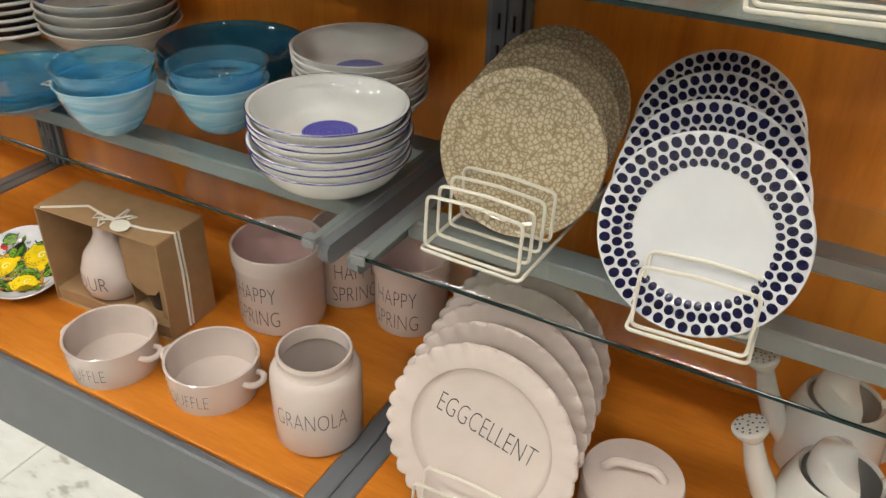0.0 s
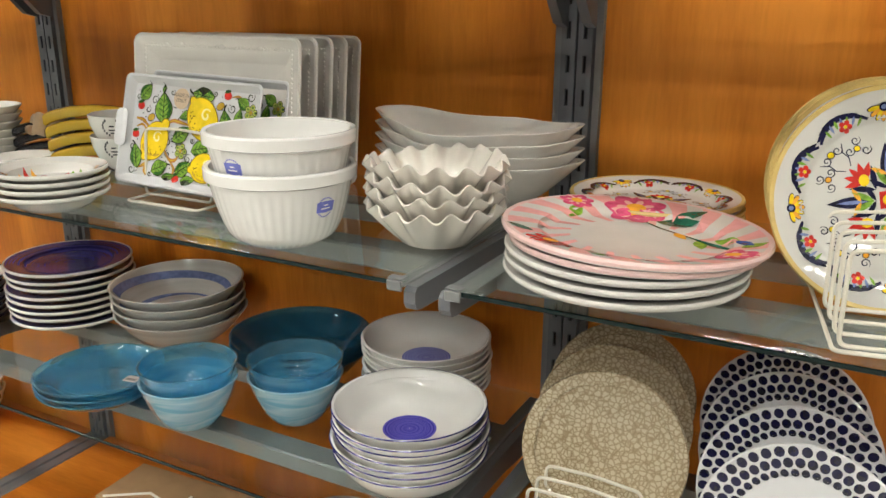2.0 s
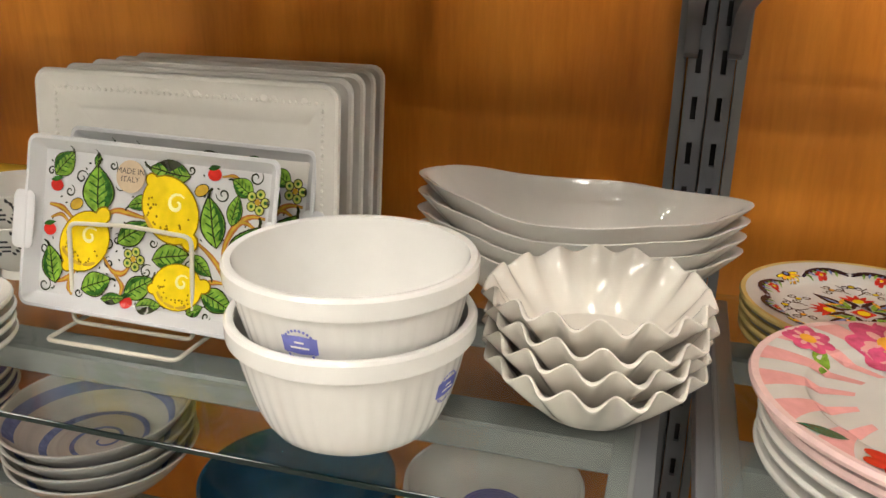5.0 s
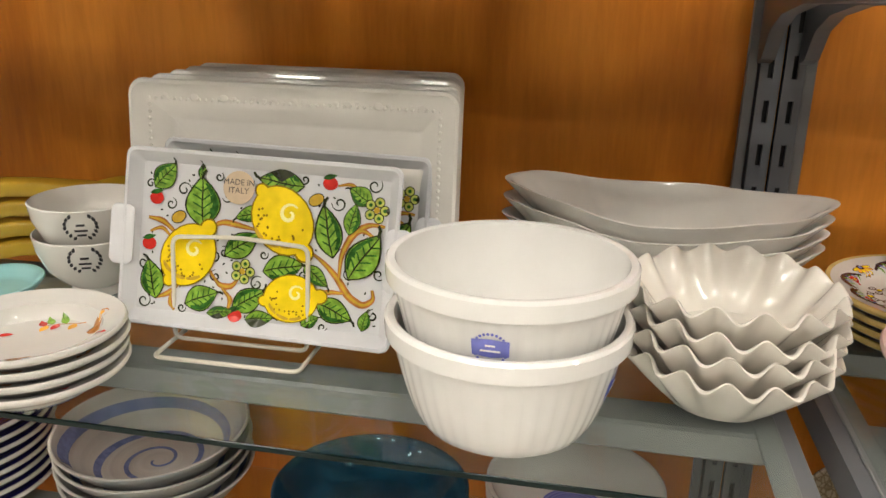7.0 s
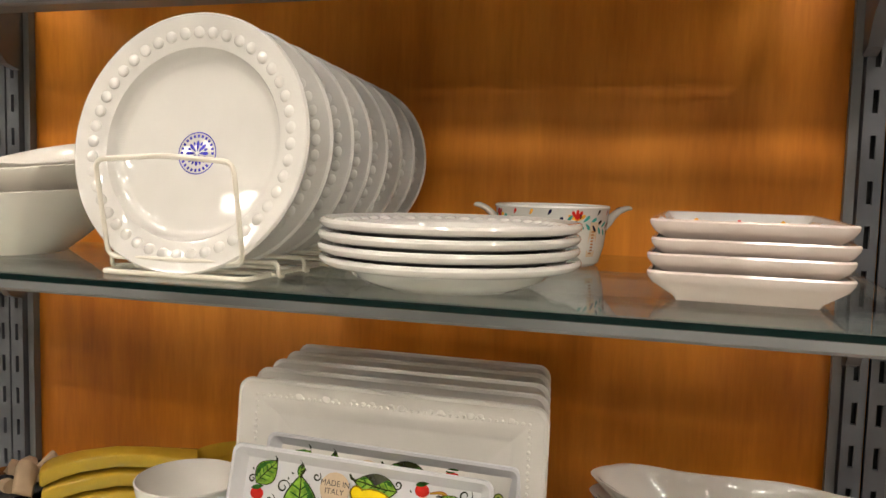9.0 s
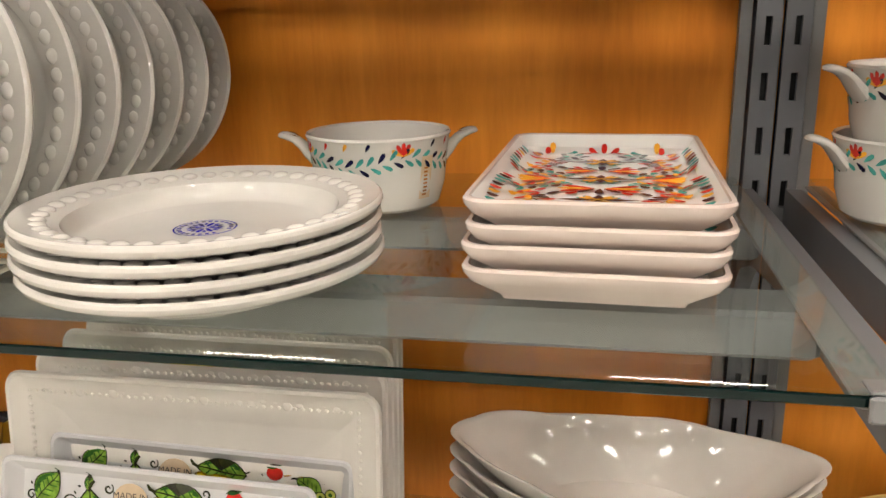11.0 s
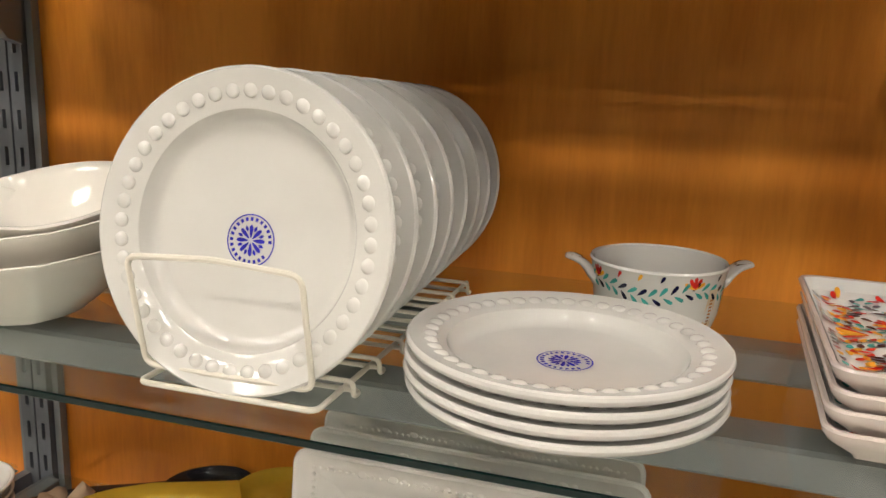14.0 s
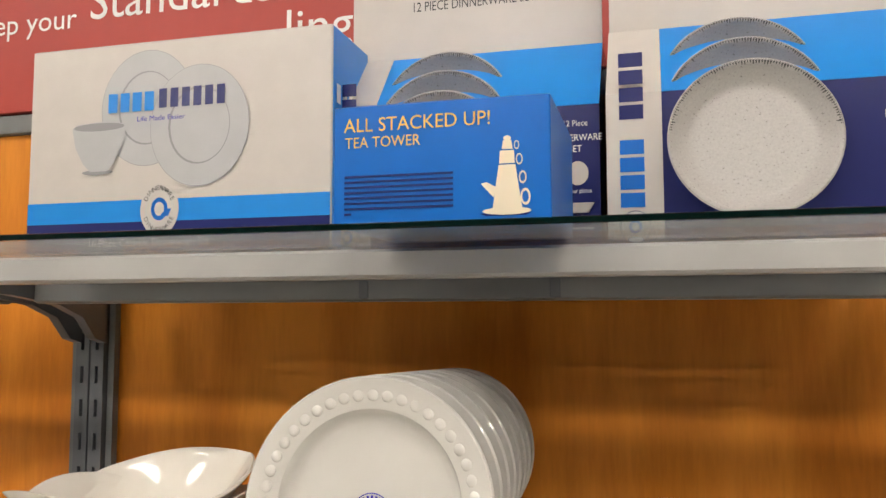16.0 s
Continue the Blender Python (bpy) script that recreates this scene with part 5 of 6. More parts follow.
# ---- middle shelf, neighbouring bay
PINK_D = []
for k in range(18):
    a0 = 2 * math.pi * k / 18
    pts = []
    for j in range(7):
        q = 0.062 + 0.064 * j / 6
        pts.append((q, a0 + 0.32 * (j / 6)))
    for (q, a), (q2, a2) in zip(pts, pts[1:]):
        w, w2 = 0.05 + 0.05 * (q - 0.062) / 0.064, 0.05 + 0.05 * (q2 - 0.062) / 0.064
        PINK_D.append(([(q * math.cos(a - w), q * math.sin(a - w)), (q * math.cos(a + w), q * math.sin(a + w)), (q2 * math.cos(a2 + w2), q2 * math.sin(a2 + w2)), (q2 * math.cos(a2 - w2), q2 * math.sin(a2 - w2))], 0, 1))
def blossom(out, x, y, r, petal, heart, n=7):
    for k in range(n):
        out.append((disc(x + r * 0.62 * math.cos(2 * math.pi * k / n), y + r * 0.62 * math.sin(2 * math.pi * k / n), r * 0.46, r * 0.36, 360 * k / n), petal, 3))
        out.append((disc(x + r * 0.45 * math.cos(2 * math.pi * k / n), y + r * 0.45 * math.sin(2 * math.pi * k / n), r * 0.2, r * 0.12, 360 * k / n), petal + 1 if petal == 1 else petal, 4))
    out.append((disc(x, y, r * 0.34), heart, 5))
blossom(PINK_D, -0.045, 0.085, 0.032, 1, 3)
blossom(PINK_D, -0.1, 0.052, 0.018, 1, 3)
blossom(PINK_D, 0.105, -0.01, 0.022, 1, 3)
blossom(PINK_D, -0.03, -0.1, 0.022, 6, 3)
for x, y, ln, a, c in ((-0.015, 0.075, 0.045, 20, 4), (0.0, 0.085, 0.04, 55, 4), (-0.09, 0.045, 0.03, -80, 5), (0.06, 0.055, 0.032, -20, 5), (0.05, 0.04, 0.03, -60, 5), (0.1, 0.02, 0.03, 60, 5), (-0.06, -0.085, 0.03, 190, 4), (0.005, -0.1, 0.03, 10, 5), (0.02, 0.05, 0.025, -40, 7), (0.085, 0.045, 0.026, -30, 8)):
    PINK_D.append((leaf(x, y, ln, ln * 0.45, a), c, 3))
PINK_D += [(q, 4, 2) for q in stroke([(-0.03, 0.07), (0.0, 0.055), (0.04, 0.045), (0.09, 0.02)], 0.003)]
PINKS = [P_PINK, P_ROSE, P_PINK, P_ORANGE, paint("deep_green_paint", (0.02, 0.12, 0.07)), P_GREEN, P_RED, P_ORANGE, paint("blue_paint", (0.04, 0.1, 0.35))]
w1 = coupe(0.1355, 0.021, WHITE, "plain white ceramic dinner plate in a stack", "plates under the floral plates")
w1.matrix_basis = pose(-0.263, 0.808, MID)
copy_thing(w1, pose(-0.262, 0.809, MID + 0.0125, 0, 0, 30))
copy_thing(w1, pose(-0.263, 0.81, MID + 0.0245, 0.5, 0, 50))
fp = flower_plate(0.13, PINK_D, PINKS, P_PALEPINK, "white plate with pink swirl stripes and painted flowers", "floral plates", "floral_plate")
fp.matrix_basis = pose(-0.257, 0.818, MID + 0.031, -1.0, 1.2, 30) @ Matrix.Scale(1.07, 4)
copy_thing(fp, pose(-0.2585, 0.823, MID + 0.041, -1.6, 1.6, -14) @ Matrix.Scale(1.07, 4))

MAIO = []


def wing(out, r, a, flip, k=1.0):
    """Navy scroll of feathered leaves about a small red flower, on the rim."""
    at = lambda q, t: ((r + q) * math.cos(radians(a + flip * t)), (r + q) * math.sin(radians(a + flip * t)))
    spine = [at(0.012 * math.sin(u * 3.0) * k - 0.004, 34 * u) for u in (j / 9 for j in range(10))]
    out += [(q, 0, 1) for q in stroke(spine, 0.006 * k)]
    for j in range(7):
        x, y = spine[j + 1]
        out.append((leaf(x, y, 0.014 * k, 0.0048 * k, a + flip * (60 + 12 * j)), 0, 2))
        out.append((leaf(x, y, 0.01 * k, 0.003 * k, a + flip * (150 + 10 * j)), (4, 5)[j % 2], 3))
    for j in range(5):
        x, y = at(-0.003, 15)
        out.append((disc(x + 0.0042 * math.cos(j * 1.257), y + 0.0042 * math.sin(j * 1.257), 0.0026), 2, 4))
    out.append((disc(*at(-0.003, 15), 0.0018), 1, 5))


for k in range(4):
    a = 90 * k
    c, s = math.cos(radians(a)), math.sin(radians(a))
    for t in (-1, 1):
        wing(MAIO, 0.089, a + 10 * t, t)
    # shell medallion on the rim
    for j in range(7):
        MAIO.append((drop(0.096 * c, 0.096 * s, 0.0165, 0.0066, a + 180 - 75 + 25 * j), 0, 2))
        MAIO.append((drop(0.0955 * c, 0.0955 * s, 0.0155, 0.0054, a + 180 - 75 + 25 * j), (1, 3)[j % 2], 3))
    MAIO.append((disc(0.094 * c, 0.094 * s, 0.0045), 0, 4))
    MAIO.append((disc(0.094 * c, 0.094 * s, 0.0025), 5, 5))
    # lily petals and side leaves of the middle cross
    MAIO.append((leaf(0.014 * c, 0.014 * s, 0.045, 0.012, a, 8), 0, 2))
    MAIO.append((leaf(0.02 * c, 0.02 * s, 0.03, 0.004, a), 5, 3))
    for t in (-1, 1):
        MAIO.append((leaf(0.014 * c, 0.014 * s, 0.024, 0.006, a + 28 * t), 4, 3))
        MAIO.append((leaf(0.026 * c, 0.026 * s, 0.018, 0.005, a + 62 * t), 3, 3))
        MAIO.append((leaf(0.012 * c, 0.012 * s, 0.02, 0.005, a + 60 * t), 0, 2))
    # red half-flowers on the diagonals
    e, g = math.cos(radians(a + 45)), math.sin(radians(a + 45))
    for j in range(5):
        MAIO.append((leaf(0.03 * e, 0.03 * g, 0.02, 0.0068, a + 45 - 60 + 30 * j), 2, 2))
    MAIO.append((disc(0.031 * e, 0.031 * g, 0.0062, 0.005, a), 1, 4))
    for t in (-1, 1):
        MAIO.append((leaf(0.016 * e, 0.016 * g, 0.026, 0.006, a + 45 + 38 * t), 0, 3))
        for q, w in ((0.062, 13), (0.056, 27), (0.071, 6), (0.069, 22)):
            x, y = q * math.cos(radians(a + 45 + w * t)), q * math.sin(radians(a + 45 + w * t))
            MAIO += [(z_, 0, 1) for z_ in stroke(curl(x, y, 0.0052, a + 45 + 90 * t, 1.3, 12, t), 0.0013)]
        MAIO.append((disc(0.061 * math.cos(radians(a + 45 + 20 * t)), 0.061 * math.sin(radians(a + 45 + 20 * t)), 0.0034), 0, 2))
        MAIO.append((disc(0.061 * math.cos(radians(a + 45 + 20 * t)), 0.061 * math.sin(radians(a + 45 + 20 * t)), 0.0027), (1, 3)[t > 0], 3))
    MAIO.append((disc(0.072 * e, 0.072 * g, 0.004), 0, 2))
    MAIO.append((disc(0.072 * e, 0.072 * g, 0.0031), 1, 3))
    for t in (-1, 1):
        MAIO += [(z_, 0, 1) for z_ in stroke([(q * math.cos(radians(a + 45 + w * t)), q * math.sin(radians(a + 45 + w * t))) for q, w in ((0.05, 4), (0.058, 9), (0.066, 8), (0.074, 12))], 0.0013)]
MAIO.append((disc(0, 0, 0.0125, 0.0125, 45, 4), 2, 4))
MAIO.append((disc(0, 0, 0.006), 1, 5))
MAIOP = [P_NAVY, P_YELLOW, P_RED, P_ORANGE, P_GREEN, P_BLUE]
mp = flower_plate(0.116, MAIO, MAIOP, P_RIM, "white plate with yellow rim and navy scroll flowers", "scroll-painted plates", "painted_plate")
mp.matrix_basis = pose(-0.283, 1.04, MID)
for k in range(1, 4):
    copy_thing(mp, pose(-0.283 - 0.001 * k, 1.04 - 0.001 * k, MID + 0.0115 * k, 0.3, 0, 15 * k))
for k, y in enumerate((0.8609, 0.9055, 0.9399)):
    copy_thing(mp, standing(-0.00912 - 0.18 * (y - 0.8609), y, MID, 0.116, 14, 10, 10))
rack(pose(0.0232, 0.7167, MID, 0, 0, 10.5), 0.128, 0.29, (0.004, 0.035, 0.07, 0.105, 0.15, 0.2, 0.24), 0.098, 4)

# ---------------------------------------------------------------- upper shelf
def bead_plate(R):
    prof, inner = plate_curve(R, 0.025, 0.0048, 0.7, 0.58)
    ob = thing("beaded_plate", "white ceramic plate with a raised bead rim", "plate", group="beaded plates")
    part("body", lathe(prof, 112), WHITE, ob)
    z = on_profile(inner)(0.855 * R, 0)[2]
    part("bead_rim", join(*[ball(0.0058, (0.855 * R * math.cos(2 * math.pi * k / 44), 0.855 * R * math.sin(2 * math.pi * k / 44), z - 0.0012), 14, 10, 0.5) for k in range(44)]), WHITE, ob, "raised white beads")
    return ob


bp = bead_plate(0.1078)
bp.matrix_basis = pose(-0.8468, 0.7915, UPP)
copies = stack(bp, 4, 0.0098, 0.0012, 31)
copies[-1].matrix_basis = pose(-0.8468, 0.7915, UPP + 0.0295)
sticker_seal(copies[-1], 0.0, -0.002, 0.0062, 0.019)
dinner = bead_plate(0.1121)
sticker_seal(dinner, 0.0, -0.006, 0.0064, 0.0185)
dinner.matrix_basis = standing(-1.064, 0.746, UPP, 0.1121, 10)
for k in range(1, 8):
    size = 1 - 0.0105 * k
    copy_thing(bp, standing(-1.064 - 0.0022 * k, 0.746 + 0.0535 * k, UPP, 0.1121 * size, 9, 0, 4 * k) @ Matrix.Scale(1.04 * size, 4))
rk = rack(pose(-1.0655, 0.721, UPP), 0.137, 0.36, (0.004,), 0.1, -9, "cream coated wire rack holding beaded plates", foot=0.008)
for k in range(7):
    y = 0.03 + 0.0475 * k
    part("low_loop", tube(fillet([(-0.082, y, 0.0025), (-0.082, y, 0.014), (0.082, y, 0.014), (0.082, y, 0.0025), (0.082, y + 0.012, 0.0025), (-0.082, y + 0.012, 0.0025)], 0.006, True), 0.0019, True), WIRE, rk)

def sprig_ring(R, z0, flip=1):
    """Band of teardrop leaves round a pot: (angle, height, length, width, direction, colour)."""
    out = []
    for k in range(40):
        u = 9 * k
        zz = z0 - 0.002 + 0.0035 * math.sin(radians(4 * u))
        lean = 14 * math.cos(radians(4 * u))
        out.append((u, zz + 0.0006, 0.0105, 0.0048, lean + 42, (0, 1, 0, 1, 1)[k % 5]))
        out.append((u + 3, zz - 0.0006, 0.0098, 0.0046, lean - 40, (1, 0, 1)[k % 3]))
        if k % 10 < 5:
            out.append((90 * (k // 10) + 20, z0 + 0.0035, 0.0115, 0.0048, 30 + 30 * (k % 10), (3, 2, 2, 2, 3)[k % 10]))
        elif k % 2:
            out.append((u, z0 + 0.0085, 0.0072, 0.004, 60, (3, 2, 0)[k % 3]))
    return out


def handled_pot(x, y, z, turn, sticker):
    R, h = 0.062, 0.063
    ob = thing("handled_pot", "white ceramic two-handled pot with a colourful leaf band", "pot", turn_z(x, y, z, turn), "leaf-painted pots")
    prof = [(0, 0.003), (0.046, 0.003), (0.047, 0), (0.051, 0.003), (0.056, 0.02), (0.0605, 0.058), (0.062, 0.061), (0.0608, 0.063), (0.0585, 0.0615), (0.053, 0.02), (0.046, 0.008), (0, 0.007)]
    part("body", lathe(prof, 56), WHITE, ob)
    v, f, ix = [], [], []
    for u, zz, ln, wd, d, c in sprig_ring(R, 0.045):
        k0 = len(v)
        for px, py in drop(0, 0, ln, wd, d, 8):
            hz = zz + py
            r = float(np.interp(hz, [0.003, 0.02, 0.058, 0.062], [0.051, 0.056, 0.0605, 0.062])) + 0.0005
            a = radians(u) + px / r
            v.append((r * math.cos(a), r * math.sin(a), hz))
        f.append(tuple(range(k0, len(v))))
        ix.append(c)
    part("leaf_painting", (v, f), [P_NAVY, P_TEAL, P_RED, P_ORANGE], ob, "navy, teal, red and orange leaves", sharp=0, index=ix)
    for s in (-1, 1):
        tab = []
        for x, z, w, d in ((0.054, 0.04, 0.014, 0.013), (0.061, 0.047, 0.0135, 0.0105), (0.0665, 0.0535, 0.0125, 0.008), (0.072, 0.058, 0.0115, 0.0065), (0.078, 0.0605, 0.011, 0.006), (0.0825, 0.0612, 0.0085, 0.005), (0.0845, 0.0612, 0.005, 0.003)):
            tab.append([(s * x - s * 0.35 * d * 0.5 * math.sin(t), w * math.cos(t), z + d * 0.5 * math.copysign(abs(math.sin(t)) ** 0.7, math.sin(t))) for t in (2 * math.pi * k / 16 for k in range(16))])
        hd = part("handle", rings(tab), WHITE, ob)
        part("handle_motif", join(*[([(s * (0.067 + px), py + dy, 0.0586 + 0.5 * px - 16 * px * px + 0.0008) for px, py in leaf(0, 0, 0.014, 0.0042, 1500 * dy)], [tuple(range(12))]) for dy in (-0.005, 0, 0.005)]), P_NAVY, hd, sharp=0)
    if sticker:
        def pt(u, w):
            r = float(np.interp(0.028 + w, [0.003, 0.02, 0.058], [0.051, 0.056, 0.0605])) + 0.0009
            a = radians(-48) + u / r
            return r * math.cos(a), r * math.sin(a), 0.028 + w
        q = [pt(*p_) for p_ in ((-0.006, -0.017), (0.006, -0.017), (0.006, 0.019), (-0.006, 0.019))]
        part("price_sticker", (q, [(0, 1, 2, 3)]), P_TAN, ob, "pale paper price sticker", sharp=0)
        bars = [[pt(*p_) for p_ in ((-0.0035, w), (0.0005, w), (0.0005, w + 0.0016), (-0.0035, w + 0.0016))] for w in (-0.014 + 0.0032 * j for j in range(8))]
        part("bar_print", ([(x_ * 1.006, y_ * 1.006, z_) for qd in bars for x_, y_, z_ in qd], [tuple(range(4 * j, 4 * j + 4)) for j in range(8)]), P_BROWN, ob, sharp=0)
    return ob


handled_pot(-0.8, 1.021, UPP, 14, True)
handled_pot(-0.377, 1.013, UPP, 8, False)
handled_pot(-0.372, 1.013, UPP + 0.052, 12, False)


def leaf_tray_drawing():
    """Stars down the middle, fans between them, and garlands of separate teardrop leaves mirrored to all four quarters."""
    out = []

    def garland(pts, leaves, s, v, turn, ln=0.0088, w=0.0049):
        for j, c in enumerate(leaves):
            f = j / max(1, len(leaves) - 1) * (len(pts) - 1.001)
            k = int(f)
            (x, y), (x2, y2) = pts[k], pts[k + 1]
            px, py = x + (x2 - x) * (f - k), y + (y2 - y) * (f - k)
            d = math.degrees(math.atan2(v * (y2 - y), s * (x2 - x))) + s * v * turn
            out.append((drop(s * px, v * py, 1.22 * ln, 1.2 * w, d), c, 2))

    for v in (-1, 1):
        for s in (-1, 1):
            arc = [(0.021, 0.003), (0.03, 0.0075), (0.04, 0.0125), (0.047, 0.018)]
            garland(arc, (3, 2, 3, 2, 3, 2), s, v, 38)
            rise = [(0.016, 0.014), (0.025, 0.0165), (0.035, 0.021), (0.044, 0.027)]
            out.extend((q, 1, 1) for q in stroke([(s * x, v * y) for x, y in rise], 0.0006))
            garland(rise, (1, 0, 1, 0, 1), s, v, 48, 0.0078)
            garland(rise, (1, 1, 0, 1), s, v, -48, 0.0078)
            stem = [(0.012, 0.036), (0.022, 0.037), (0.033, 0.041), (0.039, 0.048), (0.036, 0.056), (0.031, 0.064), (0.033, 0.074), (0.04, 0.08)]
            out.extend((q, 0, 1) for q in stroke([(s * x, v * y) for x, y in stem[2:]], 0.001))
            garland(stem[:4], (2, 0, 2, 3), s, v, 50, 0.0085)
            garland(stem[2:6], (2, 3, 2, 3, 2), s, v, -62)
            garland(stem[3:7], (0, 0, 2, 0, 0), s, v, 62, 0.0092)
            garland(stem[5:], (3, 2, 3, 2), s, v, -55)
            garland([(0.018, 0.074), (0.024, 0.08), (0.028, 0.088), (0.026, 0.096)], (0, 1, 0, 1), s, v, 30, 0.0085)
            garland([(0.012, 0.072), (0.02, 0.07), (0.026, 0.066)], (0, 1, 0), s, v, 40, 0.008)
            garland([(0.03, 0.028), (0.042, 0.034), (0.047, 0.042)], (2, 3, 2, 3), s, v, 30, 0.008)
            garland([(0.016, 0.08), (0.02, 0.088), (0.018, 0.098)], (0, 1, 2), s, v, 60, 0.0085)
            garland([(0.044, 0.084), (0.042, 0.092), (0.036, 0.1)], (2, 3, 2, 2, 3), s, v, -40, 0.0095, 0.0045)
            garland([(0.05, 0.01), (0.0525, 0.03), (0.0525, 0.055), (0.0515, 0.08)], (2, 0, 1, 1, 0, 2, 3, 0, 1), s, v, -25, 0.0095, 0.0038)
            for a, c in ((0, 3), (17, 3), (34, 2)):
                out.append((drop(s * 0.029, 0, 0.021, 0.0058, 90 - s * (90 - v * a)), c, 3))
            for a, c in ((-24, 2), (0, 3), (24, 2)):
                out.append((drop(s * 0.0025, v * 0.0285, 0.0215, 0.0075, 90 - s * (90 - v * a)), c, 3))
            out.append((drop(s * 0.002, v * 0.03, 0.0145, 0.005, v * (90 - s * v * 42) if v > 0 else -90 + s * 42), 0, 4))
            out.append((drop(s * 0.0035, v * 0.098, 0.011, 0.005, v * 90 - s * v * 38), 2, 4))
        out.append((drop(0, v * 0.03, 0.0145, 0.0066, v * 90), 0, 4))
        out.append((drop(0, v * 0.098, 0.0125, 0.0052, v * 90), 2, 4))
    for y in (-0.061, 0.0, 0.061):
        for a in (0, 90, 180, 270):
            tip = 0.0235 if a % 180 == 0 else 0.0125
            c, n = math.cos(radians(a)), math.sin(radians(a))
            out.append(([(0, y), (0.45 * tip * c - 0.0031 * n, y + 0.45 * tip * n + 0.0031 * c), (tip * c, y + tip * n), (0.45 * tip * c + 0.0031 * n, y + 0.45 * tip * n - 0.0031 * c)], 0, 5))
            for da in (34, 56):
                out.append((drop(0, y, 0.0145, 0.0058, a + da), 1, 3))
                out.append((drop(0, y, 0.0128, 0.0042, a + da), 3, 4))
        out.append((disc(0, y, 0.0018), 3, 6))
    return out


def leaf_tray():
    ob = thing("serving_tray", "long white ceramic tray with colourful leaf painting", "tray", group="stacked leaf-painted trays")
    part("body", loft(lambda i: rounded(0.0725, 0.1285, 0.015, i, 5), [(0.024, 0), (0.022, 0), (0.02, 0.003), (0.004, 0.014), (0.0006, 0.019), (0, 0.022), (0.001, 0.0235), (0.0035, 0.0235), (0.01, 0.013), (0.02, 0.009), (0.03, 0.0085)]), BLUSH, ob)
    part("glazed_floor", loft(lambda i: rounded(0.0725, 0.1285, 0.015, i, 5), [(0.0045, 0.0227), (0.0098, 0.0136), (0.019, 0.0096), (0.03, 0.0092)], mouth=False), BRIGHT, ob)
    rs = lambda u, w: (1.12 * u, 1.06 * w, 0.0098 + 0.012 * max(0.0, max(abs(1.12 * u) - 0.0525, abs(1.06 * w) - 0.1085) / 0.017))
    motifs("leaf_painting", ob, leaf_tray_drawing(), [P_NAVY, P_TEAL, P_RED, P_ORANGE], rs, "red, orange, teal and navy leaves")
    return ob


st = leaf_tray()
st.matrix_basis = pose(-0.6115, 0.8915, UPP, 0, 0, -2)
for k in range(1, 4):
    copy_thing(st, pose(-0.6115 + 0.001 * (-1) ** k, 0.8915 + 0.001 * k, UPP + 0.0126 * k, 0.3 * (-1) ** k, 0, -2 + 0.3 * k))


def wavy_bowl():
    """Hand-shaped bowl with an uneven, rising rim."""
    ob = thing("wavy_bowl", "cream ceramic bowl with a wavy uneven rim", "bowl", group="stacked wavy bowls")
    prof, _ = bowl_curve(1.0, 0.06, 0.5, 0.035, 0.8, 10, base=0.004)
    loops = []
    for r, z in prof:
        r = max(r, 0.004)
        u = max(0, (r - 0.5) / 0.5)
        lp = []
        for k in range(96):
            a = 2 * math.pi * k / 96
            q = r * (0.118 / max(abs(math.cos(a)), abs(math.sin(a))) ** 0.22)
            lp.append((q * math.cos(a), q * math.sin(a), z + 0.012 * u * u * (math.cos(2 * a + 0.8) + 0.35 * math.sin(3 * a))))
        loops.append(lp)
    part("body", rings(loops), CREAM, ob)
    return ob


wb = wavy_bowl()
wb.matrix_basis = pose(-1.351, 0.8341, UPP, 0, 0, 8)
copy_thing(wb, pose(-1.353, 0.8395, UPP + 0.024, 1, -1, 12))
copy_thing(wb, pose(-1.356, 0.8502, UPP + 0.044, -3, -3, 95))

# ---------------------------------------------------------------- top shelf: boxed sets
def rect(x0, z0, x1, z1):
    return [(x0, z0), (x1, z0), (x1, z1), (x0, z1)]


set_box = thing("dinnerware_box", "white and blue boxed ceramic dinnerware set with plate print", "box", pose(-1.366, 0.905, TOP))
W, Dp, Hh = 0.4, 0.27, 0.253
part("carton", block(W, Dp, Hh, (0, Dp / 2, 0), 0.0015), BOX_WHITE, set_box)
part("side_panel", block(0.0008, Dp - 0.006, Hh - 0.004, (W / 2 + 0.0003, Dp / 2, 0.002), 0.0002), BOX_SKY, set_box, "sky blue side panel")
dr = [(rect(-W / 2 + 0.001, 0.036, W / 2 - 0.001, 0.062), 0, 0), (rect(-W / 2 + 0.001, 0.001, W / 2 - 0.001, 0.036), 1, 0)]
for cx, cz, r, y_ in ((-0.035, 0.172, 0.062, 0), (0.035, 0.147, 0.064, 4)):
    dr += [(disc(cx, cz, r * 1.01, r * 1.13, 0, 36), 3, 1 + y_), (disc(cx, cz, r, r * 1.12, 0, 36), 4, 2 + y_), (disc(cx, cz, r * 0.63, r * 0.72, 0, 32), 3, 3 + y_), (disc(cx + 0.001, cz, r * 0.6, r * 0.69, 0, 32), 4, 4 + y_)]
bowlprint = [(-0.137, 0.151), (-0.13, 0.156), (-0.1, 0.158), (-0.07, 0.156), (-0.062, 0.151), (-0.066, 0.128), (-0.078, 0.107), (-0.086, 0.098), (-0.11, 0.098), (-0.12, 0.107), (-0.132, 0.128)]
dr += [(disc(-0.1, 0.097, 0.022, 0.003), 3, 9), (bowlprint, 4, 10), (disc(-0.0995, 0.152, 0.036, 0.005), 3, 11)]
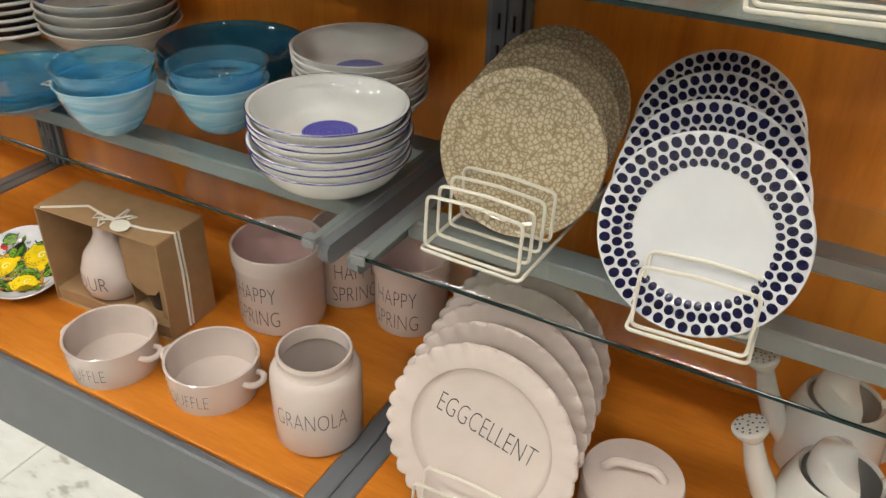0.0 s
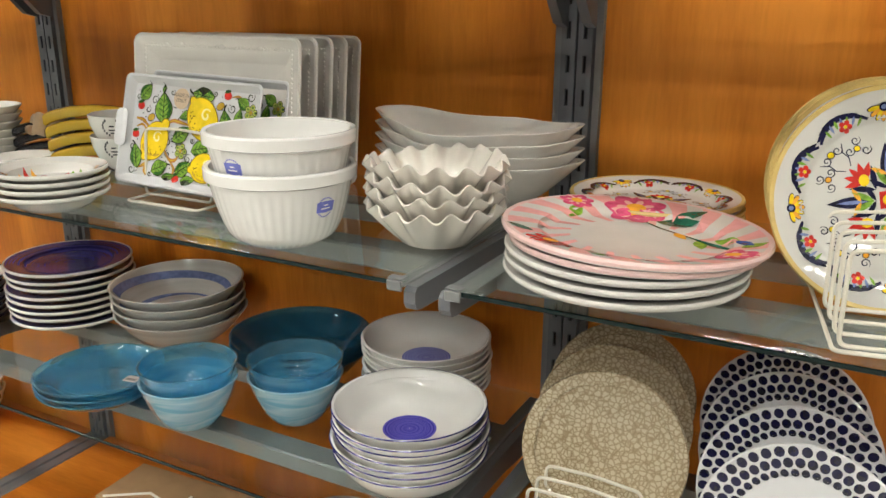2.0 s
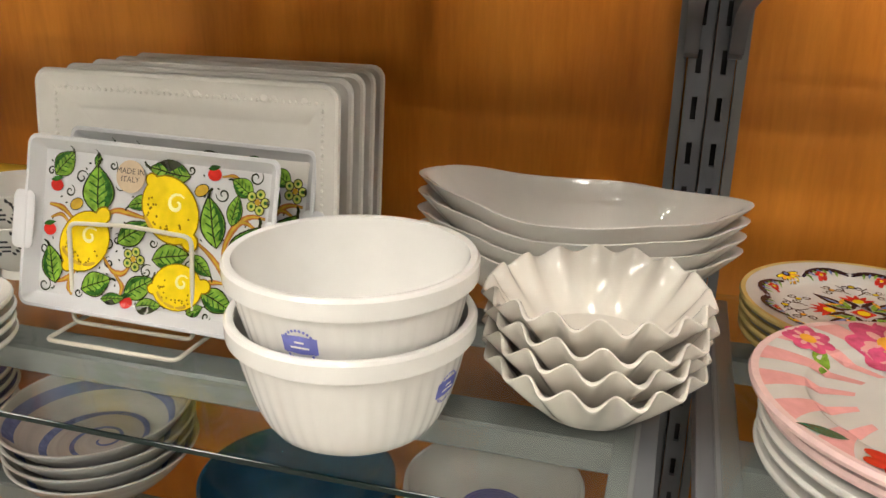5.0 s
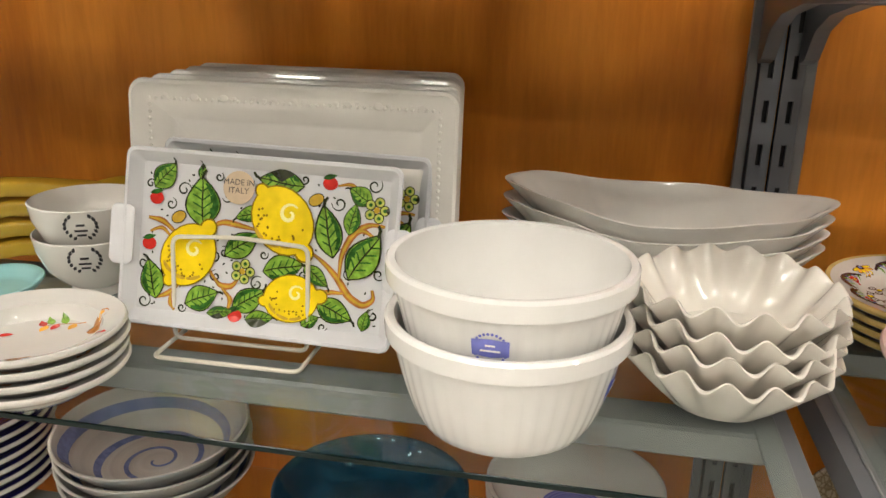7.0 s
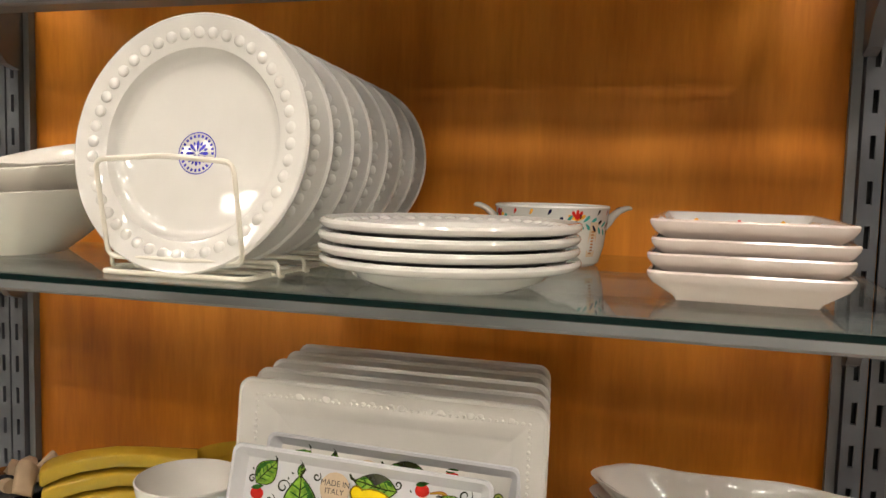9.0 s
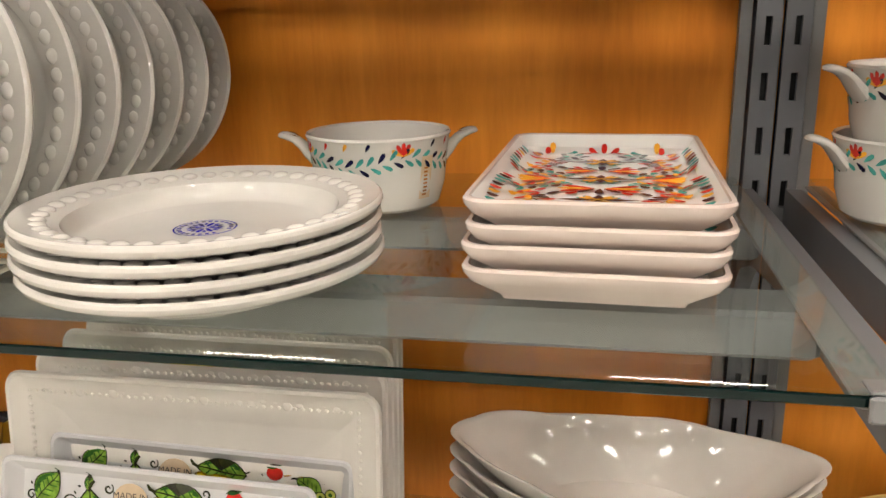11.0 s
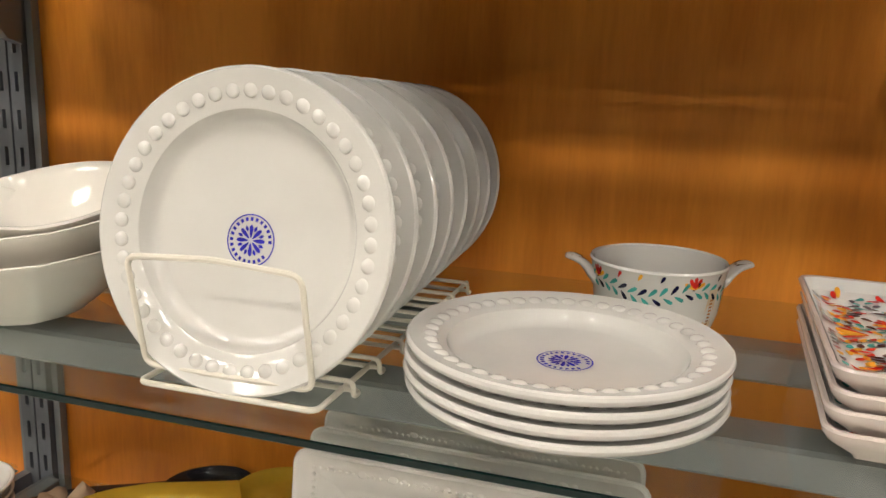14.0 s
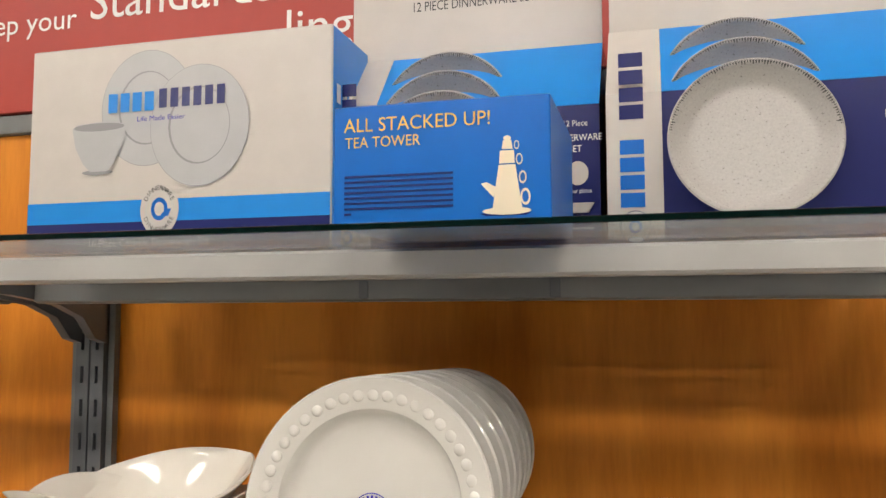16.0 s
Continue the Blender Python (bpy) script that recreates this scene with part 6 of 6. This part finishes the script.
# brand mark as plain bars, round badge
for k in range(4):
    dr.append((rect(-0.087 + 0.0165 * k, 0.168, -0.0745 + 0.0165 * k, 0.191), 0, 12))
for k in range(6):
    dr.append((rect(-0.018 + 0.0152 * k, 0.17, -0.0075 + 0.0152 * k, 0.193), 1, 12))
dr += [(disc(-0.014, 0.05, 0.0255, 0.0315, 0, 36), 2, 9), (disc(-0.014, 0.05, 0.011, 0.0135, 0, 24), 6, 10), (disc(-0.014, 0.05, 0.0065, 0.008, 0, 24), 2, 11), ([(-0.012, 0.043), (-0.004, 0.05), (0.002, 0.05), (-0.002, 0.041)], 6, 12)]
SETP = [BOX_SKY, BOX_NAVY, BOX_WHITE, BOX_GREY, card("printed_pale_grey", (0.46, 0.46, 0.465), 0.22), OPENING_SHADE, BOX_BLUE]
pr = motifs("printed_front", set_box, dr, SETP, flat(0), "printed plates, bowl and blue bands")
pr.matrix_basis = pose(0, -0.0003, 0, 90, 0, 0)
lettering("Life Made Easier", 0.0085, INK_BLUE, set_box, pose(-0.015, -0.003, 0.158, 90), width=0.064)
lettering("16 Piece Ceramic Dinnerware Set", 0.013, INK_WHITE, set_box, pose(-0.03, -0.0012, 0.011, 90), width=0.16)
for k in range(10):
    a = radians(150 - 13.5 * k)
    lettering("DINNERWARE"[k], 0.0078, INK, set_box, pose(-0.014 + 0.0195 * math.cos(a), -0.0034, 0.05 + 0.0245 * math.sin(a), 90, 0, 0) @ pose(0, 0, 0, 0, 0, math.degrees(a) - 90))
    a = radians(210 + 13.5 * k)
    lettering("DINNERWARE"[k], 0.0078, INK, set_box, pose(-0.014 + 0.0195 * math.cos(a), -0.0034, 0.05 + 0.0245 * math.sin(a), 90, 0, 0) @ pose(0, 0, 0, 0, 0, math.degrees(a) + 90))
sd = motifs("printed_side", set_box, [(rect(0.01 + 0.019 * k, 0.165, 0.022 + 0.019 * k, 0.187), 0, 0) for k in range(4)] + [(disc(0.045, 0.1, 0.022, 0.027), 0, 0)], [INK_WHITE], flat(0))
sd.matrix_basis = pose(W / 2 + 0.0012, 0, 0, 90, 0, 90)

tower = thing("tea_set_box", "bright blue cardboard box with a printed cream tea tower", "box", turn_z(-0.991, 0.71, TOP, 0) @ Matrix.Scale(1.045, 4))
W, Dp, Hh = 0.176, 0.16, 0.097
part("carton", block(W, Dp, Hh, (0, Dp / 2, 0), 0.0012), BOX_BLUE, tower)
lettering("ALL STACKED UP!", 0.016, INK_YELLOW, tower, pose(-0.018, -0.0012, 0.08, 90), width=0.12)
lettering("TEA TOWER", 0.0125, INK_YELLOW, tower, pose(-0.046, -0.0012, 0.066, 90), width=0.063)
dr = []
for k in range(8):
    dr.append((rect(-0.078, 0.038 - 0.0043 * k, (0.012 if k < 7 else -0.072), 0.0398 - 0.0043 * k), 1, 0))
dr += [([(0.033, 0.006), (0.073, 0.006), (0.069, 0.004), (0.038, 0.004)], 1, 0), (disc(0.054, 0.0075, 0.019, 0.003), 0, 1), ([(0.043, 0.009), (0.066, 0.009), (0.061, 0.043), (0.048, 0.043)], 0, 2), ([(0.0485, 0.044), (0.0605, 0.044), (0.06, 0.054), (0.049, 0.054)], 0, 2), ([(0.0505, 0.055), (0.059, 0.055), (0.058, 0.062), (0.0515, 0.062)], 0, 2), (disc(0.0548, 0.0635, 0.003, 0.002), 0, 3), ([(0.044, 0.018), (0.034, 0.029), (0.0385, 0.03), (0.046, 0.026)], 0, 3)]
for x, z, r in ((0.0685, 0.018, 0.0065), (0.0665, 0.033, 0.005), (0.064, 0.047, 0.0045), (0.062, 0.058, 0.0035)):
    ring = [(x + r * 0.6 * math.cos(2 * math.pi * k / 16), z + r * math.sin(2 * math.pi * k / 16)) for k in range(17)]
    dr += [(q, 0, 2) for q in ([a, b, (x + (b[0] - x) * 0.65, z + (b[1] - z) * 0.7), (x + (a[0] - x) * 0.65, z + (a[1] - z) * 0.7)] for a, b in zip(ring, ring[1:]))]
pr = motifs("printed_front", tower, dr, [shader("cream_ink", (0.75, 0.66, 0.5), 0.3)[0], BOX_NAVY], flat(0), "cream stacked tea set print")
pr.matrix_basis = pose(0, -0.0003, 0, 90, 0, 0)


def window_box(x, y, flap):
    """Gable-fronted dinnerware box with a cut-out showing grey speckled dishes."""
    ob = thing("dinnerware_box", "navy and sky blue boxed dinnerware set showing speckled dishes", "box", pose(x, y, TOP) @ Matrix.Scale(1.083, 4), "boxed speckled dinnerware")
    w = 0.285
    side = [(0, 0), (0, 0.137), (0.075, 0.222), (0.24, 0.222), (0.24, 0)]
    part("carton", rings([[(s * w / 2, a, b) for a, b in side] for s in (-1, 1)]), BOX_NAVY, ob, sharp=20)
    part("white_strip", rings([[(k, a, b) for a, b in ((-0.0008, 0.001), (-0.0008, 0.1373), (0.0745, 0.2228), (0.0751, 0.222), (0.0005, 0.137), (0.0005, 0.001))] for k in (-w / 2 - 0.0006, -w / 2 + 0.05)]), BOX_WHITE, ob, "white end strip", sharp=20)
    part("slope_panel", rings([[(k, a, b) for a, b in ((-0.0006, 0.1375), (0.0745, 0.2226), (0.0751, 0.222), (0.0004, 0.137))] for k in (-w / 2 + 0.0502, w / 2)]), BOX_SKY, ob, "sky blue sloping panel", sharp=20)
    fl = part("back_flap", block(w, 0.0015, flap, (0, 0.076, 0.2225), 0.0005), BOX_WHITE, ob, "white upright flap")
    lettering("12 PIECE DINNERWARE SET", 0.016, INK, ob, pose(0.0, 0.0747, 0.222 + flap * 0.6, 90), width=0.14)
    for k in range(3):
        R = 0.0725
        prof, _ = bowl_curve(R, 0.02, 0.045, 0.004, 0.6)
        d = part("dish", lathe(prof, 64), SPECK, ob, "grey speckled dish with a dark brushed rim", at=pose(-0.016 - 0.003 * k, -0.006 + 0.03 * k, 0.083 + 0.03 * k, 82, 0, 0))
        rim = []
        for j in range(84):
            a = radians(6 + 2 * j)
            q = R - 0.001
            ln = 0.002 + 0.003 * abs(math.sin(j * 12.9898) * 43758.5453 % 1)
            rim.append(([(r_ * math.cos(a + s_), r_ * math.sin(a + s_)) for r_, s_ in ((q, -0.016), (q, 0.016), (q - ln, 0.003), (q - ln, -0.003))], 0, 1))
        motifs("brushed_rim", d, rim, [INK], lambda u, v_: (u, v_, 0.0195 - 0.16 * max(0, R - 0.001 - math.hypot(u, v_))))
    dr = [(rect(-0.131, 0.03 + 0.0165 * k, -0.109, 0.0435 + 0.0165 * k), 0 if k < 4 else 1, 0) for k in range(9) if k != 4] 
    dr += [(disc(-0.118, 0.012, 0.014, 0.015, 0, 28), 1, 0), (disc(-0.118, 0.012, 0.0133, 0.0143, 0, 28), 2, 1), (disc(-0.118, 0.012, 0.006, 0.0065), 0, 2), (disc(-0.118, 0.012, 0.0035, 0.004), 2, 3)]
    dr += [(disc(0.121, 0.069, 0.0105, 0.012), 2, 0), ([(0.105, 0.04), (0.137, 0.04), (0.131, 0.03), (0.112, 0.03)], 2, 0), (rect(0.106, 0.014, 0.136, 0.016), 2, 0), (rect(0.095, 0.118, 0.107, 0.1188), 2, 0)]
    pr2 = motifs("printed_front", ob, dr, [BOX_BLUE, BOX_NAVY, BOX_WHITE], flat(0))
    pr2.matrix_basis = pose(0, -0.0012, 0, 90, 0, 0)
    for txt, sz, z in (("12 Piece", 0.0085, 0.1185), ("DINNERWARE", 0.0095, 0.104), ("SET", 0.0095, 0.093), ("4 dinner plates", 0.006, 0.0515), ("4 dinner bowls", 0.006, 0.0225)):
        lettering(txt, sz, INK_WHITE, ob, pose(0.119, -0.001, z, 90), narrow=0.85)
    return ob


window_box(-0.712, 0.905, 0.1)
window_box(-1.03, 0.935, 0.1)

# sign lettering: the words that show
for txt, wd, sz, x, z in (("eep your", 0.186, 0.05, -1.819, 2.083), ("Standards", 0.322, 0.088, -1.538, 2.105), ("hig", 0.07, 0.05, -1.322, 2.115), ("ling", 0.106, 0.078, -1.301, 2.03), ("lo", 0.045, 0.055, -1.21, 2.015)):
    lettering(txt, sz, INK_WHITE, sign, pose(x + 1.06, -0.0005, z - 1.934, 90), width=wd)
